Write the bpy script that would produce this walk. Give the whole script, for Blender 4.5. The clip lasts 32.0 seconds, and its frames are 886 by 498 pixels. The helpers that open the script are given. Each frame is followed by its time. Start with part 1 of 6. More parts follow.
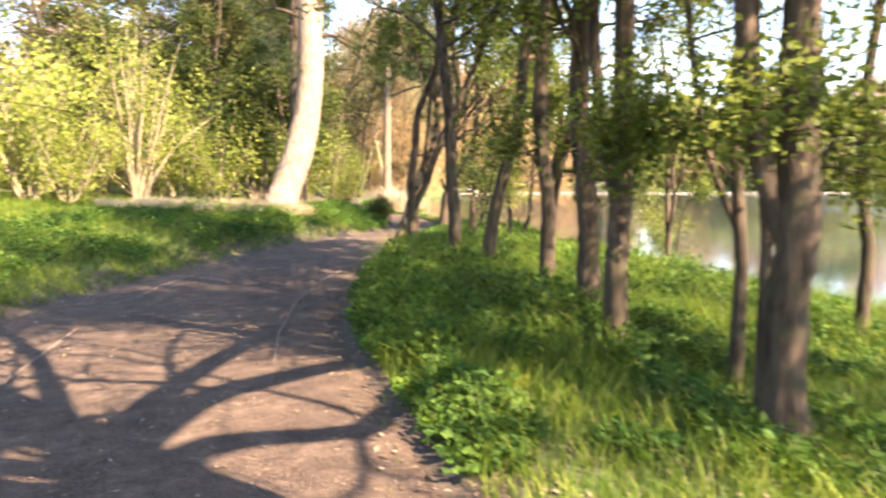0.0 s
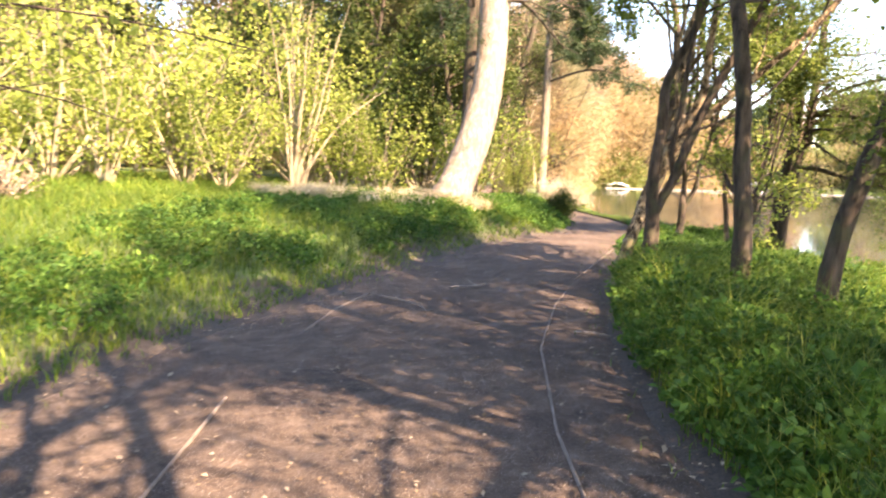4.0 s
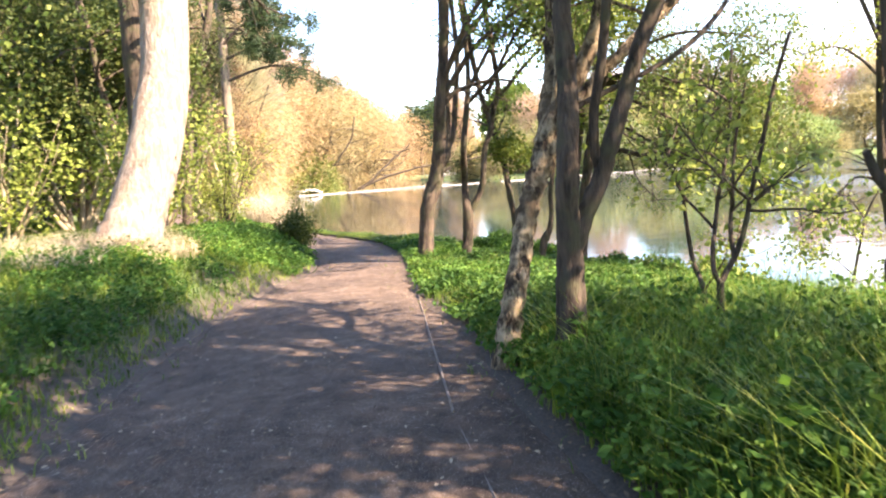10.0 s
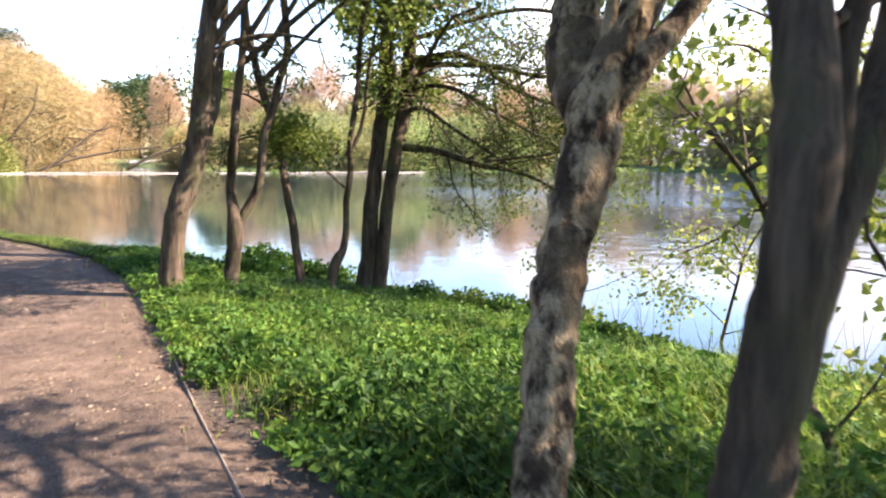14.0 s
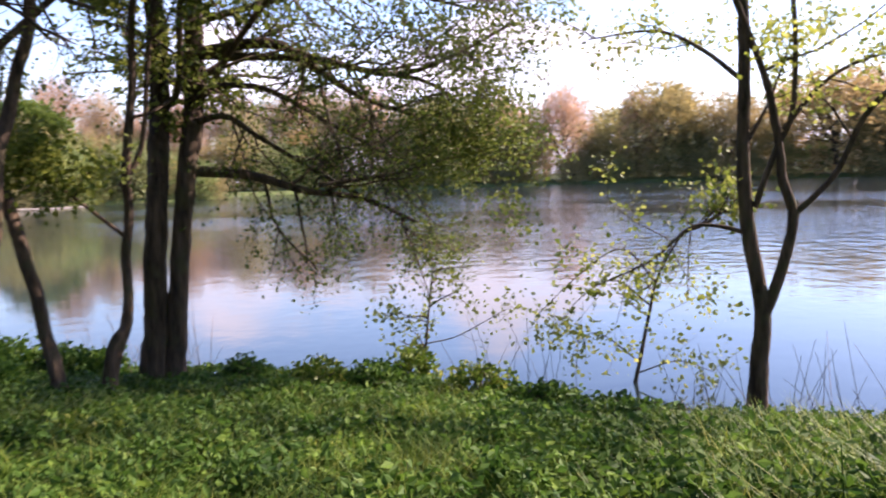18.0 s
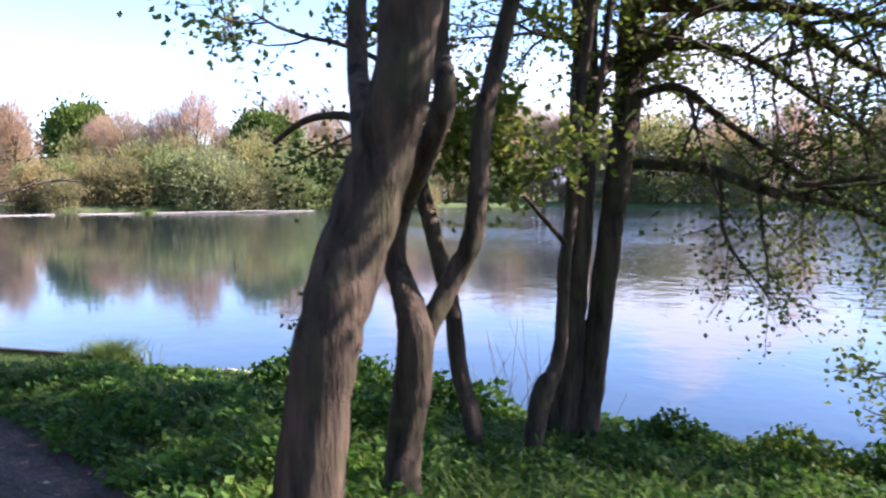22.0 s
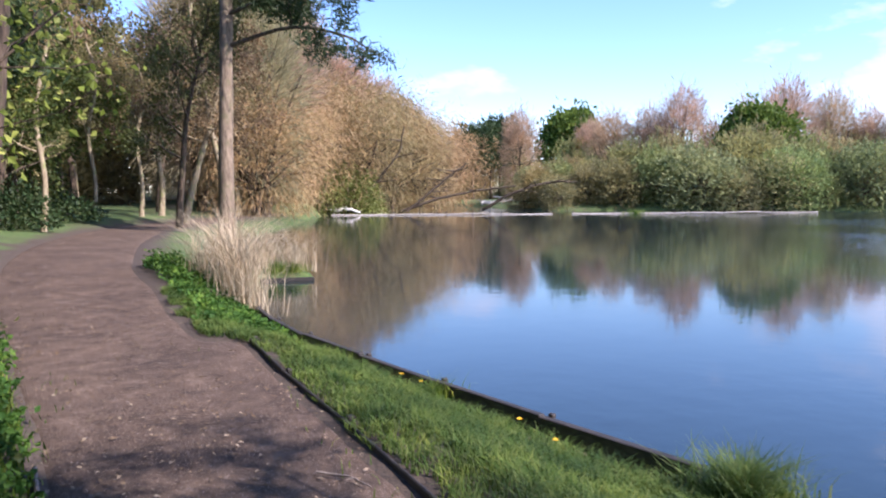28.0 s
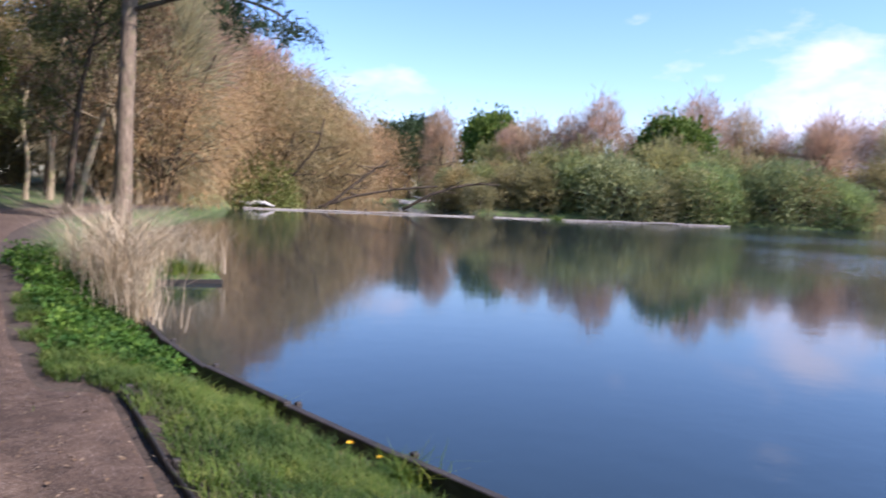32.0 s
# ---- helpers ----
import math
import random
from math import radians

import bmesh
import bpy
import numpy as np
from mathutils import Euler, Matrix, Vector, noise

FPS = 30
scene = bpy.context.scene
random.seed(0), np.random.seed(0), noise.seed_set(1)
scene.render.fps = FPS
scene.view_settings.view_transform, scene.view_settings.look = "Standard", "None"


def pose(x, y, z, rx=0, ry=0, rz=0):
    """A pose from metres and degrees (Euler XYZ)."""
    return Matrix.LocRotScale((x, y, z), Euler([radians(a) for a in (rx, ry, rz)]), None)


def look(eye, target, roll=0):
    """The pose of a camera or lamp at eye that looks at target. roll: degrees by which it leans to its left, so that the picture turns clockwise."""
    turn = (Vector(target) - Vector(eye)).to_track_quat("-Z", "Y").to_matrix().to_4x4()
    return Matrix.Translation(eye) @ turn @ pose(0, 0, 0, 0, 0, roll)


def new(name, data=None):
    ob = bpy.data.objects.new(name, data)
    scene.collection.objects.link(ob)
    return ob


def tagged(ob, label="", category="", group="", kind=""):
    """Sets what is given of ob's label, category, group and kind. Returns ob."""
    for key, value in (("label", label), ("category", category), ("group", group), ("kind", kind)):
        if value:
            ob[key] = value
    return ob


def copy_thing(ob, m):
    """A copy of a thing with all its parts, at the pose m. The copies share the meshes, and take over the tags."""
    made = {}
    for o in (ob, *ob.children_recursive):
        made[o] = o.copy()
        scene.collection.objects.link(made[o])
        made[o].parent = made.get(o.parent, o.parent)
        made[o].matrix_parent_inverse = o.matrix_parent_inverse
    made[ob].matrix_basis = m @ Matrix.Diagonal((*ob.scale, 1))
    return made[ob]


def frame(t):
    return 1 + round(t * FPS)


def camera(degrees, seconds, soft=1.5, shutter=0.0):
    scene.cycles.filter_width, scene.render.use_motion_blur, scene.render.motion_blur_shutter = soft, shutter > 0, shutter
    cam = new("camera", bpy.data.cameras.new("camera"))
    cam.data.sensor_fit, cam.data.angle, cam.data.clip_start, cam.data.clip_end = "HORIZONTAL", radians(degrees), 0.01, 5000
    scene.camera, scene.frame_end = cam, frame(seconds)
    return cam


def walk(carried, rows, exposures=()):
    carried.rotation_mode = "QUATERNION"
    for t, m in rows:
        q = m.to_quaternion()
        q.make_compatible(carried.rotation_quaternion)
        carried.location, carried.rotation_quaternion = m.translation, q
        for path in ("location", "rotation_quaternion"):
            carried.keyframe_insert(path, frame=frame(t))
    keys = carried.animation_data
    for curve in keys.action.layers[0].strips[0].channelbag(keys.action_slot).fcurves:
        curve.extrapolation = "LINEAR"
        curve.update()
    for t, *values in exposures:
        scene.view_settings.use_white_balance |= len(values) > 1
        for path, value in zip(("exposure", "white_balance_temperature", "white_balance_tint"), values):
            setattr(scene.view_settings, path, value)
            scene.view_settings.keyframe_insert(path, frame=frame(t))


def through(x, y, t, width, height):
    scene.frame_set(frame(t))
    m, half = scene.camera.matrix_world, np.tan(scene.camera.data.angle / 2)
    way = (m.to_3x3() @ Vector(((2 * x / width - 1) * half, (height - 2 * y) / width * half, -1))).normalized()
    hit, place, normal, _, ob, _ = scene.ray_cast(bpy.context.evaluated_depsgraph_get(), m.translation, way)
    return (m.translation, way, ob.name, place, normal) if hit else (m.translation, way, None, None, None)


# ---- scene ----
cam = camera(61.64, 32.0, soft=2.0, shutter=0.5)
walk(cam, [
    (0.0, pose(-0.438, -1.323, 1.512, 84.45, 0.08, -26.26)),
    (0.5, pose(-0.480, -0.899, 1.499, 84.96, -0.91, -19.79)),
    (1.0, pose(-0.532, -0.469, 1.482, 84.80, -1.18, -13.36)),
    (1.5, pose(-0.599, -0.044, 1.469, 84.31, -1.08, -5.79)),
    (2.0, pose(-0.636, 0.389, 1.462, 83.92, -0.38, -1.81)),
    (2.5, pose(-0.616, 0.818, 1.462, 83.69, -1.96, -3.12)),
    (3.0, pose(-0.571, 1.258, 1.456, 83.55, -0.87, -8.02)),
    (3.5, pose(-0.522, 1.700, 1.464, 83.23, -0.58, -13.00)),
    (4.0, pose(-0.472, 2.131, 1.478, 83.61, -1.62, -15.93)),
    (4.5, pose(-0.422, 2.499, 1.500, 83.87, -0.63, -21.34)),
    (6.5, pose(0.012, 4.392, 1.428, 82.64, 1.51, -31.38)),
    (7.0, pose(0.139, 4.867, 1.455, 82.27, 0.65, -31.93)),
    (7.5, pose(0.238, 5.324, 1.456, 82.20, 1.07, -32.60)),
    (8.0, pose(0.370, 5.805, 1.471, 81.94, 0.29, -33.17)),
    (8.5, pose(0.500, 6.280, 1.485, 81.99, 2.55, -34.04)),
    (9.0, pose(0.649, 6.768, 1.523, 82.39, 3.32, -35.54)),
    (9.5, pose(0.873, 7.199, 1.549, 83.19, 1.72, -37.12)),
    (10.0, pose(1.100, 7.672, 1.531, 83.73, 3.81, -40.24)),
    (10.5, pose(1.338, 8.149, 1.514, 83.99, 1.81, -42.66)),
    (11.0, pose(1.582, 8.567, 1.522, 84.71, 1.53, -42.29)),
    (11.5, pose(1.799, 8.986, 1.525, 83.81, 1.76, -44.02)),
    (12.0, pose(2.039, 9.353, 1.530, 82.82, -0.09, -46.45)),
    (12.5, pose(2.287, 9.755, 1.542, 82.72, 1.64, -50.41)),
    (13.0, pose(2.535, 10.138, 1.559, 82.30, 0.69, -55.95)),
    (13.5, pose(2.800, 10.517, 1.564, 82.34, -2.36, -59.13)),
    (14.0, pose(3.040, 10.911, 1.560, 82.88, -0.73, -62.12)),
    (14.5, pose(3.275, 11.368, 1.560, 83.82, 0.07, -65.68)),
    (16.5, pose(4.086, 12.654, 1.583, 83.64, 0.07, -74.99)),
    (17.0, pose(4.308, 12.942, 1.570, 83.36, 0.71, -77.81)),
    (17.5, pose(4.558, 13.239, 1.590, 83.46, -1.03, -81.35)),
    (18.0, pose(4.775, 13.530, 1.550, 84.42, 1.84, -87.18)),
    (18.5, pose(4.984, 13.814, 1.540, 84.53, -0.03, -93.37)),
    (19.0, pose(5.187, 14.109, 1.525, 84.83, -0.48, -98.81)),
    (19.5, pose(5.399, 14.407, 1.509, 84.13, 1.48, -103.46)),
    (20.0, pose(5.663, 14.703, 1.498, 84.32, 1.51, -96.99)),
    (20.5, pose(5.877, 15.015, 1.496, 84.60, -1.00, -90.11)),
    (21.0, pose(6.035, 15.335, 1.480, 84.13, -1.63, -81.18)),
    (21.5, pose(6.230, 15.669, 1.469, 84.71, -0.91, -73.17)),
    (22.0, pose(6.376, 16.004, 1.423, 85.82, -0.21, -72.30)),
    (22.5, pose(6.533, 16.328, 1.415, 85.38, 0.61, -69.34)),
    (23.0, pose(6.806, 16.618, 1.473, 84.00, 2.64, -63.87)),
    (23.5, pose(7.170, 16.920, 1.460, 83.47, 1.15, -60.54)),
    (24.0, pose(7.440, 17.215, 1.465, 83.20, -0.87, -56.20)),
    (24.5, pose(7.630, 17.480, 1.470, 83.96, 0.58, -53.22)),
    (26.5, pose(8.115, 18.617, 1.530, 85.06, -1.30, -46.46)),
    (27.0, pose(8.277, 18.867, 1.535, 83.65, 0.28, -42.16)),
    (27.5, pose(8.433, 19.135, 1.505, 83.73, 0.96, -40.41)),
    (28.0, pose(8.572, 19.367, 1.498, 85.69, 0.05, -36.97)),
    (28.5, pose(8.676, 19.592, 1.491, 86.58, 1.54, -35.86)),
    (29.0, pose(8.784, 19.822, 1.488, 85.24, 0.14, -35.24)),
    (29.5, pose(8.914, 20.064, 1.482, 83.64, -0.91, -35.35)),
    (30.0, pose(9.072, 20.323, 1.467, 85.04, -1.91, -42.23)),
    (30.5, pose(9.251, 20.592, 1.452, 86.93, -2.17, -46.87)),
    (31.0, pose(9.401, 20.883, 1.437, 87.37, -1.92, -50.74)),
    (31.5, pose(9.518, 21.190, 1.425, 86.95, -2.23, -48.82)),
    (32.0, pose(9.638, 21.504, 1.415, 85.82, -2.68, -43.49)),
], exposures=[(0, 2.68, 7850, 27), (1, 2.66, 7850, 28), (2, 2.47, 7800, 28), (4, 2.78, 7850, 29), (7, 2.95, 7350, 28), (9, 2.95, 7150, 26), (11, 2.55, 6950, 25), (12, 2.45, 6900, 24), (14, 2.38, 6850, 25), (17, 1.68, 6650, 36), (18, 1.6, 6850, 38), (20, 1.2, 7100, 41), (21, 1.43, 6650, 39), (22, 1.78, 5950, 33), (23, 1.65, 5800, 31), (24, 1.5, 5750, 29), (28, 1.21, 5700, 29), (30, 1.22, 5820, 30), (32, 0.96, 5700, 30)])

# ---- world, sun, exposure ----
SUN_DIR = Vector((0.43, -0.90, 0.84)).normalized()
world = bpy.data.worlds.new("world")
scene.world = world
world.use_nodes = True
wn, wl = world.node_tree.nodes, world.node_tree.links
wn.clear()
w_out = wn.new("ShaderNodeOutputWorld")
w_bg = wn.new("ShaderNodeBackground")
w_bg.inputs["Strength"].default_value = 0.13
w_sky = wn.new("ShaderNodeTexSky")
w_sky.sky_type = "NISHITA"
w_sky.sun_disc = False
w_sky.sun_elevation = math.asin(SUN_DIR.z)
w_sky.sun_rotation = math.atan2(SUN_DIR.x, SUN_DIR.y)
w_sky.air_density, w_sky.dust_density, w_sky.ozone_density = 1.0, 0.3, 1.8
w_tc = wn.new("ShaderNodeTexCoord")
w_map = wn.new("ShaderNodeMapping")
w_map.inputs["Scale"].default_value = (1.0, 1.0, 2.6)
w_map.inputs["Location"].default_value = (0.35, 0.1, 0.0)
w_noise = wn.new("ShaderNodeTexNoise")
w_noise.inputs["Scale"].default_value = 4.2
w_noise.inputs["Detail"].default_value = 7.0
w_noise.inputs["Roughness"].default_value = 0.52
w_ramp = wn.new("ShaderNodeValToRGB")
w_ramp.color_ramp.elements[0].position, w_ramp.color_ramp.elements[1].position = 0.53, 0.63
# cumulus gathers low in the east, with more cloud again overhead
w_sep = wn.new("ShaderNodeSeparateXYZ")
w_east = wn.new("ShaderNodeMapRange")
w_low = wn.new("ShaderNodeMapRange")
for node, lo, hi, a, b in ((w_east, 0.78, 1.0, -0.10, 0.20), (w_low, 0.08, 0.25, 0.03, -0.13)):
    for key, v in (("From Min", lo), ("From Max", hi), ("To Min", a), ("To Max", b)):
        node.inputs[key].default_value = v
w_high = wn.new("ShaderNodeMapRange")
for key, v in (("From Min", 0.36), ("From Max", 0.52), ("To Min", 0.0), ("To Max", 0.13)):
    w_high.inputs[key].default_value = v
w_bias, w_sum, w_all = wn.new("ShaderNodeMath"), wn.new("ShaderNodeMath"), wn.new("ShaderNodeMath")
w_mix = wn.new("ShaderNodeMix")
w_mix.data_type = "RGBA"
w_mix.inputs["B"].default_value = (4.2, 4.55, 5.15, 1)
wl.new(w_tc.outputs["Generated"], w_map.inputs["Vector"])
wl.new(w_map.outputs["Vector"], w_noise.inputs["Vector"])
wl.new(w_tc.outputs["Generated"], w_sep.inputs["Vector"])
wl.new(w_sep.outputs["X"], w_east.inputs["Value"])
wl.new(w_sep.outputs["Z"], w_low.inputs["Value"])
wl.new(w_east.outputs["Result"], w_bias.inputs[0])
wl.new(w_low.outputs["Result"], w_bias.inputs[1])
wl.new(w_noise.outputs["Fac"], w_sum.inputs[0])
wl.new(w_sep.outputs["Z"], w_high.inputs["Value"])
wl.new(w_bias.outputs["Value"], w_all.inputs[0])
wl.new(w_high.outputs["Result"], w_all.inputs[1])
wl.new(w_all.outputs["Value"], w_sum.inputs[1])
wl.new(w_sum.outputs["Value"], w_ramp.inputs["Fac"])
wl.new(w_ramp.outputs["Color"], w_mix.inputs["Factor"])
w_sat = wn.new("ShaderNodeHueSaturation")
w_sat.inputs["Saturation"].default_value = 1.15
wl.new(w_sky.outputs["Color"], w_sat.inputs["Color"])
wl.new(w_sat.outputs["Color"], w_mix.inputs["A"])
wl.new(w_mix.outputs["Result"], w_bg.inputs["Color"])
wl.new(w_bg.outputs["Background"], w_out.inputs["Surface"])

sun = new("sun", bpy.data.lights.new("sun", "SUN"))
sun.data.energy, sun.data.angle, sun.data.color = 5.0, radians(0.5), (1.0, 0.92, 0.78)
sun.matrix_world = look(SUN_DIR * 60, (0, 0, 0))

# ---- materials ----


def material(name):
    m = bpy.data.materials.new(name)
    m.use_nodes = True
    nt = m.node_tree
    b = nt.nodes["Principled BSDF"]
    return m, nt, b


def noise_node(nt, scale, detail=4.0, rough=0.55, coords="Object", stretch=(1, 1, 1)):
    tc, mp, n = nt.nodes.new("ShaderNodeTexCoord"), nt.nodes.new("ShaderNodeMapping"), nt.nodes.new("ShaderNodeTexNoise")
    mp.inputs["Scale"].default_value = stretch
    n.inputs["Scale"].default_value, n.inputs["Detail"].default_value, n.inputs["Roughness"].default_value = scale, detail, rough
    nt.links.new(tc.outputs[coords], mp.inputs["Vector"])
    nt.links.new(mp.outputs["Vector"], n.inputs["Vector"])
    return n


def ramp(nt, source, stops):
    r = nt.nodes.new("ShaderNodeValToRGB")
    els = r.color_ramp.elements
    while len(els) < len(stops):
        els.new(0.5)
    for e, (p, c) in zip(els, stops):
        e.position, e.color = p, (*c, 1)
    nt.links.new(source, r.inputs["Fac"])
    return r


def mixed(nt, fac, a, b, mode="MIX"):
    x = nt.nodes.new("ShaderNodeMix")
    x.data_type, x.blend_type = "RGBA", mode
    for key, v in (("Factor", fac), ("A", a), ("B", b)):
        if isinstance(v, (int, float)):
            x.inputs[key].default_value = v
        elif isinstance(v, tuple):
            x.inputs[key].default_value = (*v, 1)
        else:
            nt.links.new(v, x.inputs[key])
    return x


def bump(nt, b, height, strength=0.4, distance=0.02):
    n = nt.nodes.new("ShaderNodeBump")
    n.inputs["Strength"].default_value, n.inputs["Distance"].default_value = strength, distance
    nt.links.new(height, n.inputs["Height"])
    nt.links.new(n.outputs["Normal"], b.inputs["Normal"])


def bark(name, dark, light, moss=None, scale=7.0, deep=0.03, tall=0.22, edge=0.17):
    m, nt, b = material(name)
    n1 = noise_node(nt, scale, 6, 0.65, stretch=(1, 1, tall))
    n2 = noise_node(nt, scale * 0.35, 3, 0.5)
    mid = tuple((d + l) / 2 for d, l in zip(dark, light))
    c = ramp(nt, n1.outputs["Fac"], ((0.49 - edge, dark), (0.5, mid), (0.49 + edge, light)))
    out = c.outputs["Color"]
    if moss:
        r = ramp(nt, n2.outputs["Fac"], ((0.52, (0, 0, 0)), (0.66, (1, 1, 1))))
        out = mixed(nt, r.outputs["Color"], out, moss).outputs["Result"]
    nt.links.new(out, b.inputs["Base Color"])
    b.inputs["Roughness"].default_value = 0.9
    b.inputs["Specular IOR Level"].default_value = 0.2
    bump(nt, b, n1.outputs["Fac"], 0.8, deep)
    return m


def leafy(name, a, b_col, c_col=None, through=0.45, rough=0.5, patches=False, each=False):
    """Thin leaves: some of the light goes through; each island has a tint of its own."""
    m, nt, b = material(name)
    geo = nt.nodes.new("ShaderNodeNewGeometry")
    stops = ((0.0, a), (0.6, b_col), (1.0, c_col or b_col))
    c = ramp(nt, geo.outputs["Random Per Island"], stops)
    big = noise_node(nt, 0.7, 3)
    shade = ramp(nt, big.outputs["Fac"], ((0.36, (0.62, 0.66, 0.62)), (0.64, (1.22, 1.16, 1.0))))
    col = mixed(nt, 1.0, c.outputs["Color"], shade.outputs["Color"], "MULTIPLY").outputs["Result"]
    if patches:
        spot = noise_node(nt, 2.4, 3)
        tone = ramp(nt, spot.outputs["Fac"], ((0.36, (0.50, 0.62, 0.60)), (0.5, (1.0, 1.0, 1.0)), (0.66, (1.3, 1.2, 0.95))))
        col = mixed(nt, 1.0, col, tone.outputs["Color"], "MULTIPLY").outputs["Result"]
    if each:
        own = nt.nodes.new("ShaderNodeObjectInfo")
        tint = ramp(nt, own.outputs["Random"], ((0.0, (0.66, 0.76, 0.62)), (0.35, (1.0, 0.97, 0.92)), (0.65, (1.1, 0.98, 0.86)), (1.0, (0.80, 1.0, 0.72))))
        col = mixed(nt, 1.0, col, tint.outputs["Color"], "MULTIPLY").outputs["Result"]
    nt.links.new(col, b.inputs["Base Color"])
    b.inputs["Roughness"].default_value = rough
    b.inputs["Specular IOR Level"].default_value = 0.18
    tr = nt.nodes.new("ShaderNodeBsdfTranslucent")
    nt.links.new(col, tr.inputs["Color"])
    mx = nt.nodes.new("ShaderNodeMixShader")
    mx.inputs["Fac"].default_value = through
    nt.links.new(b.outputs["BSDF"], mx.inputs[1])
    nt.links.new(tr.outputs["BSDF"], mx.inputs[2])
    nt.links.new(mx.outputs["Shader"], nt.nodes["Material Output"].inputs["Surface"])
    return m


def ground_material():
    m, nt, b = material("meadow_soil")
    n1, n2, n3 = noise_node(nt, 0.9, 5), noise_node(nt, 14, 4), noise_node(nt, 60, 3)
    c1 = ramp(nt, n2.outputs["Fac"], ((0.3, (0.035, 0.055, 0.012)), (0.55, (0.07, 0.12, 0.022)), (0.75, (0.16, 0.15, 0.05))))
    c2 = ramp(nt, n3.outputs["Fac"], ((0.3, (0.028, 0.020, 0.013)), (0.7, (0.095, 0.066, 0.043))))
    f = ramp(nt, n1.outputs["Fac"], ((0.5, (0.0, 0.0, 0.0)), (0.66, (0.7, 0.7, 0.7))))
    worn = nt.nodes.new("ShaderNodeAttribute")
    worn.attribute_name = "worn"
    both = mixed(nt, 1.0, f.outputs["Color"], worn.outputs["Fac"], "ADD")
    both.clamp_result = True
    col = mixed(nt, both.outputs["Result"], c1.outputs["Color"], c2.outputs["Color"])
    nt.links.new(col.outputs["Result"], b.inputs["Base Color"])
    b.inputs["Roughness"].default_value = 0.95
    bump(nt, b, n2.outputs["Fac"], 0.6, 0.03)
    return m


def path_material():
    m, nt, b = material("trodden_soil")
    big, mid, fine, grit = noise_node(nt, 0.8, 4), noise_node(nt, 5, 5, 0.6), noise_node(nt, 38, 5, 0.7), noise_node(nt, 120, 3, 0.7)
    c1 = ramp(nt, mid.outputs["Fac"], ((0.3, (0.066, 0.045, 0.030)), (0.55, (0.121, 0.083, 0.056)), (0.75, (0.19, 0.137, 0.096))))
    c2 = ramp(nt, fine.outputs["Fac"], ((0.35, (0.55, 0.53, 0.52)), (0.6, (1.0, 1.0, 1.0)), (0.74, (1.45, 1.42, 1.38))))
    c = mixed(nt, 1.0, c1.outputs["Color"], c2.outputs["Color"], "MULTIPLY")
    wet = ramp(nt, big.outputs["Fac"], ((0.35, (0.72, 0.70, 0.70)), (0.62, (1.12, 1.10, 1.08))))
    c = mixed(nt, 1.0, c.outputs["Result"], wet.outputs["Color"], "MULTIPLY")
    # pale flecks: wood chips, plus sunlit dapple painted into the soil colour
    chips = ramp(nt, grit.outputs["Fac"], ((0.60, (0, 0, 0)), (0.68, (0.85, 0.85, 0.85))))
    c = mixed(nt, chips.outputs["Color"], c.outputs["Result"], (0.46, 0.38, 0.31))
    nt.links.new(c.outputs["Result"], b.inputs["Base Color"])
    b.inputs["Roughness"].default_value = 0.93
    b.inputs["Specular IOR Level"].default_value = 0.25
    bump(nt, b, fine.outputs["Fac"], 0.7, 0.025)
    return m


def water_material():
    m, nt, b = material("lake_water")
    b.inputs["Base Color"].default_value = (0.014, 0.024, 0.026, 1)
    b.inputs["Roughness"].default_value = 0.06
    b.inputs["IOR"].default_value = 1.4
    b.inputs["Specular IOR Level"].default_value = 0.75
    n1 = noise_node(nt, 1.6, 3, 0.55, stretch=(1, 1, 1))
    n2 = noise_node(nt, 0.05, 3, 0.5)
    patch = ramp(nt, n2.outputs["Fac"], ((0.4, (0.25, 0.25, 0.25)), (0.65, (1, 1, 1))))
    h = mixed(nt, 1.0, n1.outputs["Fac"], patch.outputs["Color"], "MULTIPLY")
    tc, sep, open_water = nt.nodes.new("ShaderNodeTexCoord"), nt.nodes.new("ShaderNodeSeparateXYZ"), nt.nodes.new("ShaderNodeMapRange")
    nt.links.new(tc.outputs["Object"], sep.inputs["Vector"])
    side = nt.nodes.new("ShaderNodeMath")
    side.operation = "MULTIPLY_ADD"
    nt.links.new(sep.outputs["Y"], side.inputs[0])
    side.inputs[1].default_value = -0.8
    nt.links.new(sep.outputs["X"], side.inputs[2])
    nt.links.new(side.outputs["Value"], open_water.inputs["Value"])
    for key, v in (("From Min", 8.0), ("From Max", 26.0), ("To Min", 0.5), ("To Max", 9.0)):
        open_water.inputs[key].default_value = v
    h = mixed(nt, 1.0, h.outputs["Result"], open_water.outputs["Result"], "MULTIPLY")
    bump(nt, b, h.outputs["Result"], 0.45, 0.035)
    return m


def plain(name, a, b_col, scale=8.0, rough=0.85, stretch=(1, 1, 1), deep=0.01):
    m, nt, b = material(name)
    n = noise_node(nt, scale, 5, 0.6, stretch=stretch)
    c = ramp(nt, n.outputs["Fac"], ((0.3, a), (0.7, b_col)))
    nt.links.new(c.outputs["Color"], b.inputs["Base Color"])
    b.inputs["Roughness"].default_value = rough
    bump(nt, b, n.outputs["Fac"], 0.5, deep)
    return m


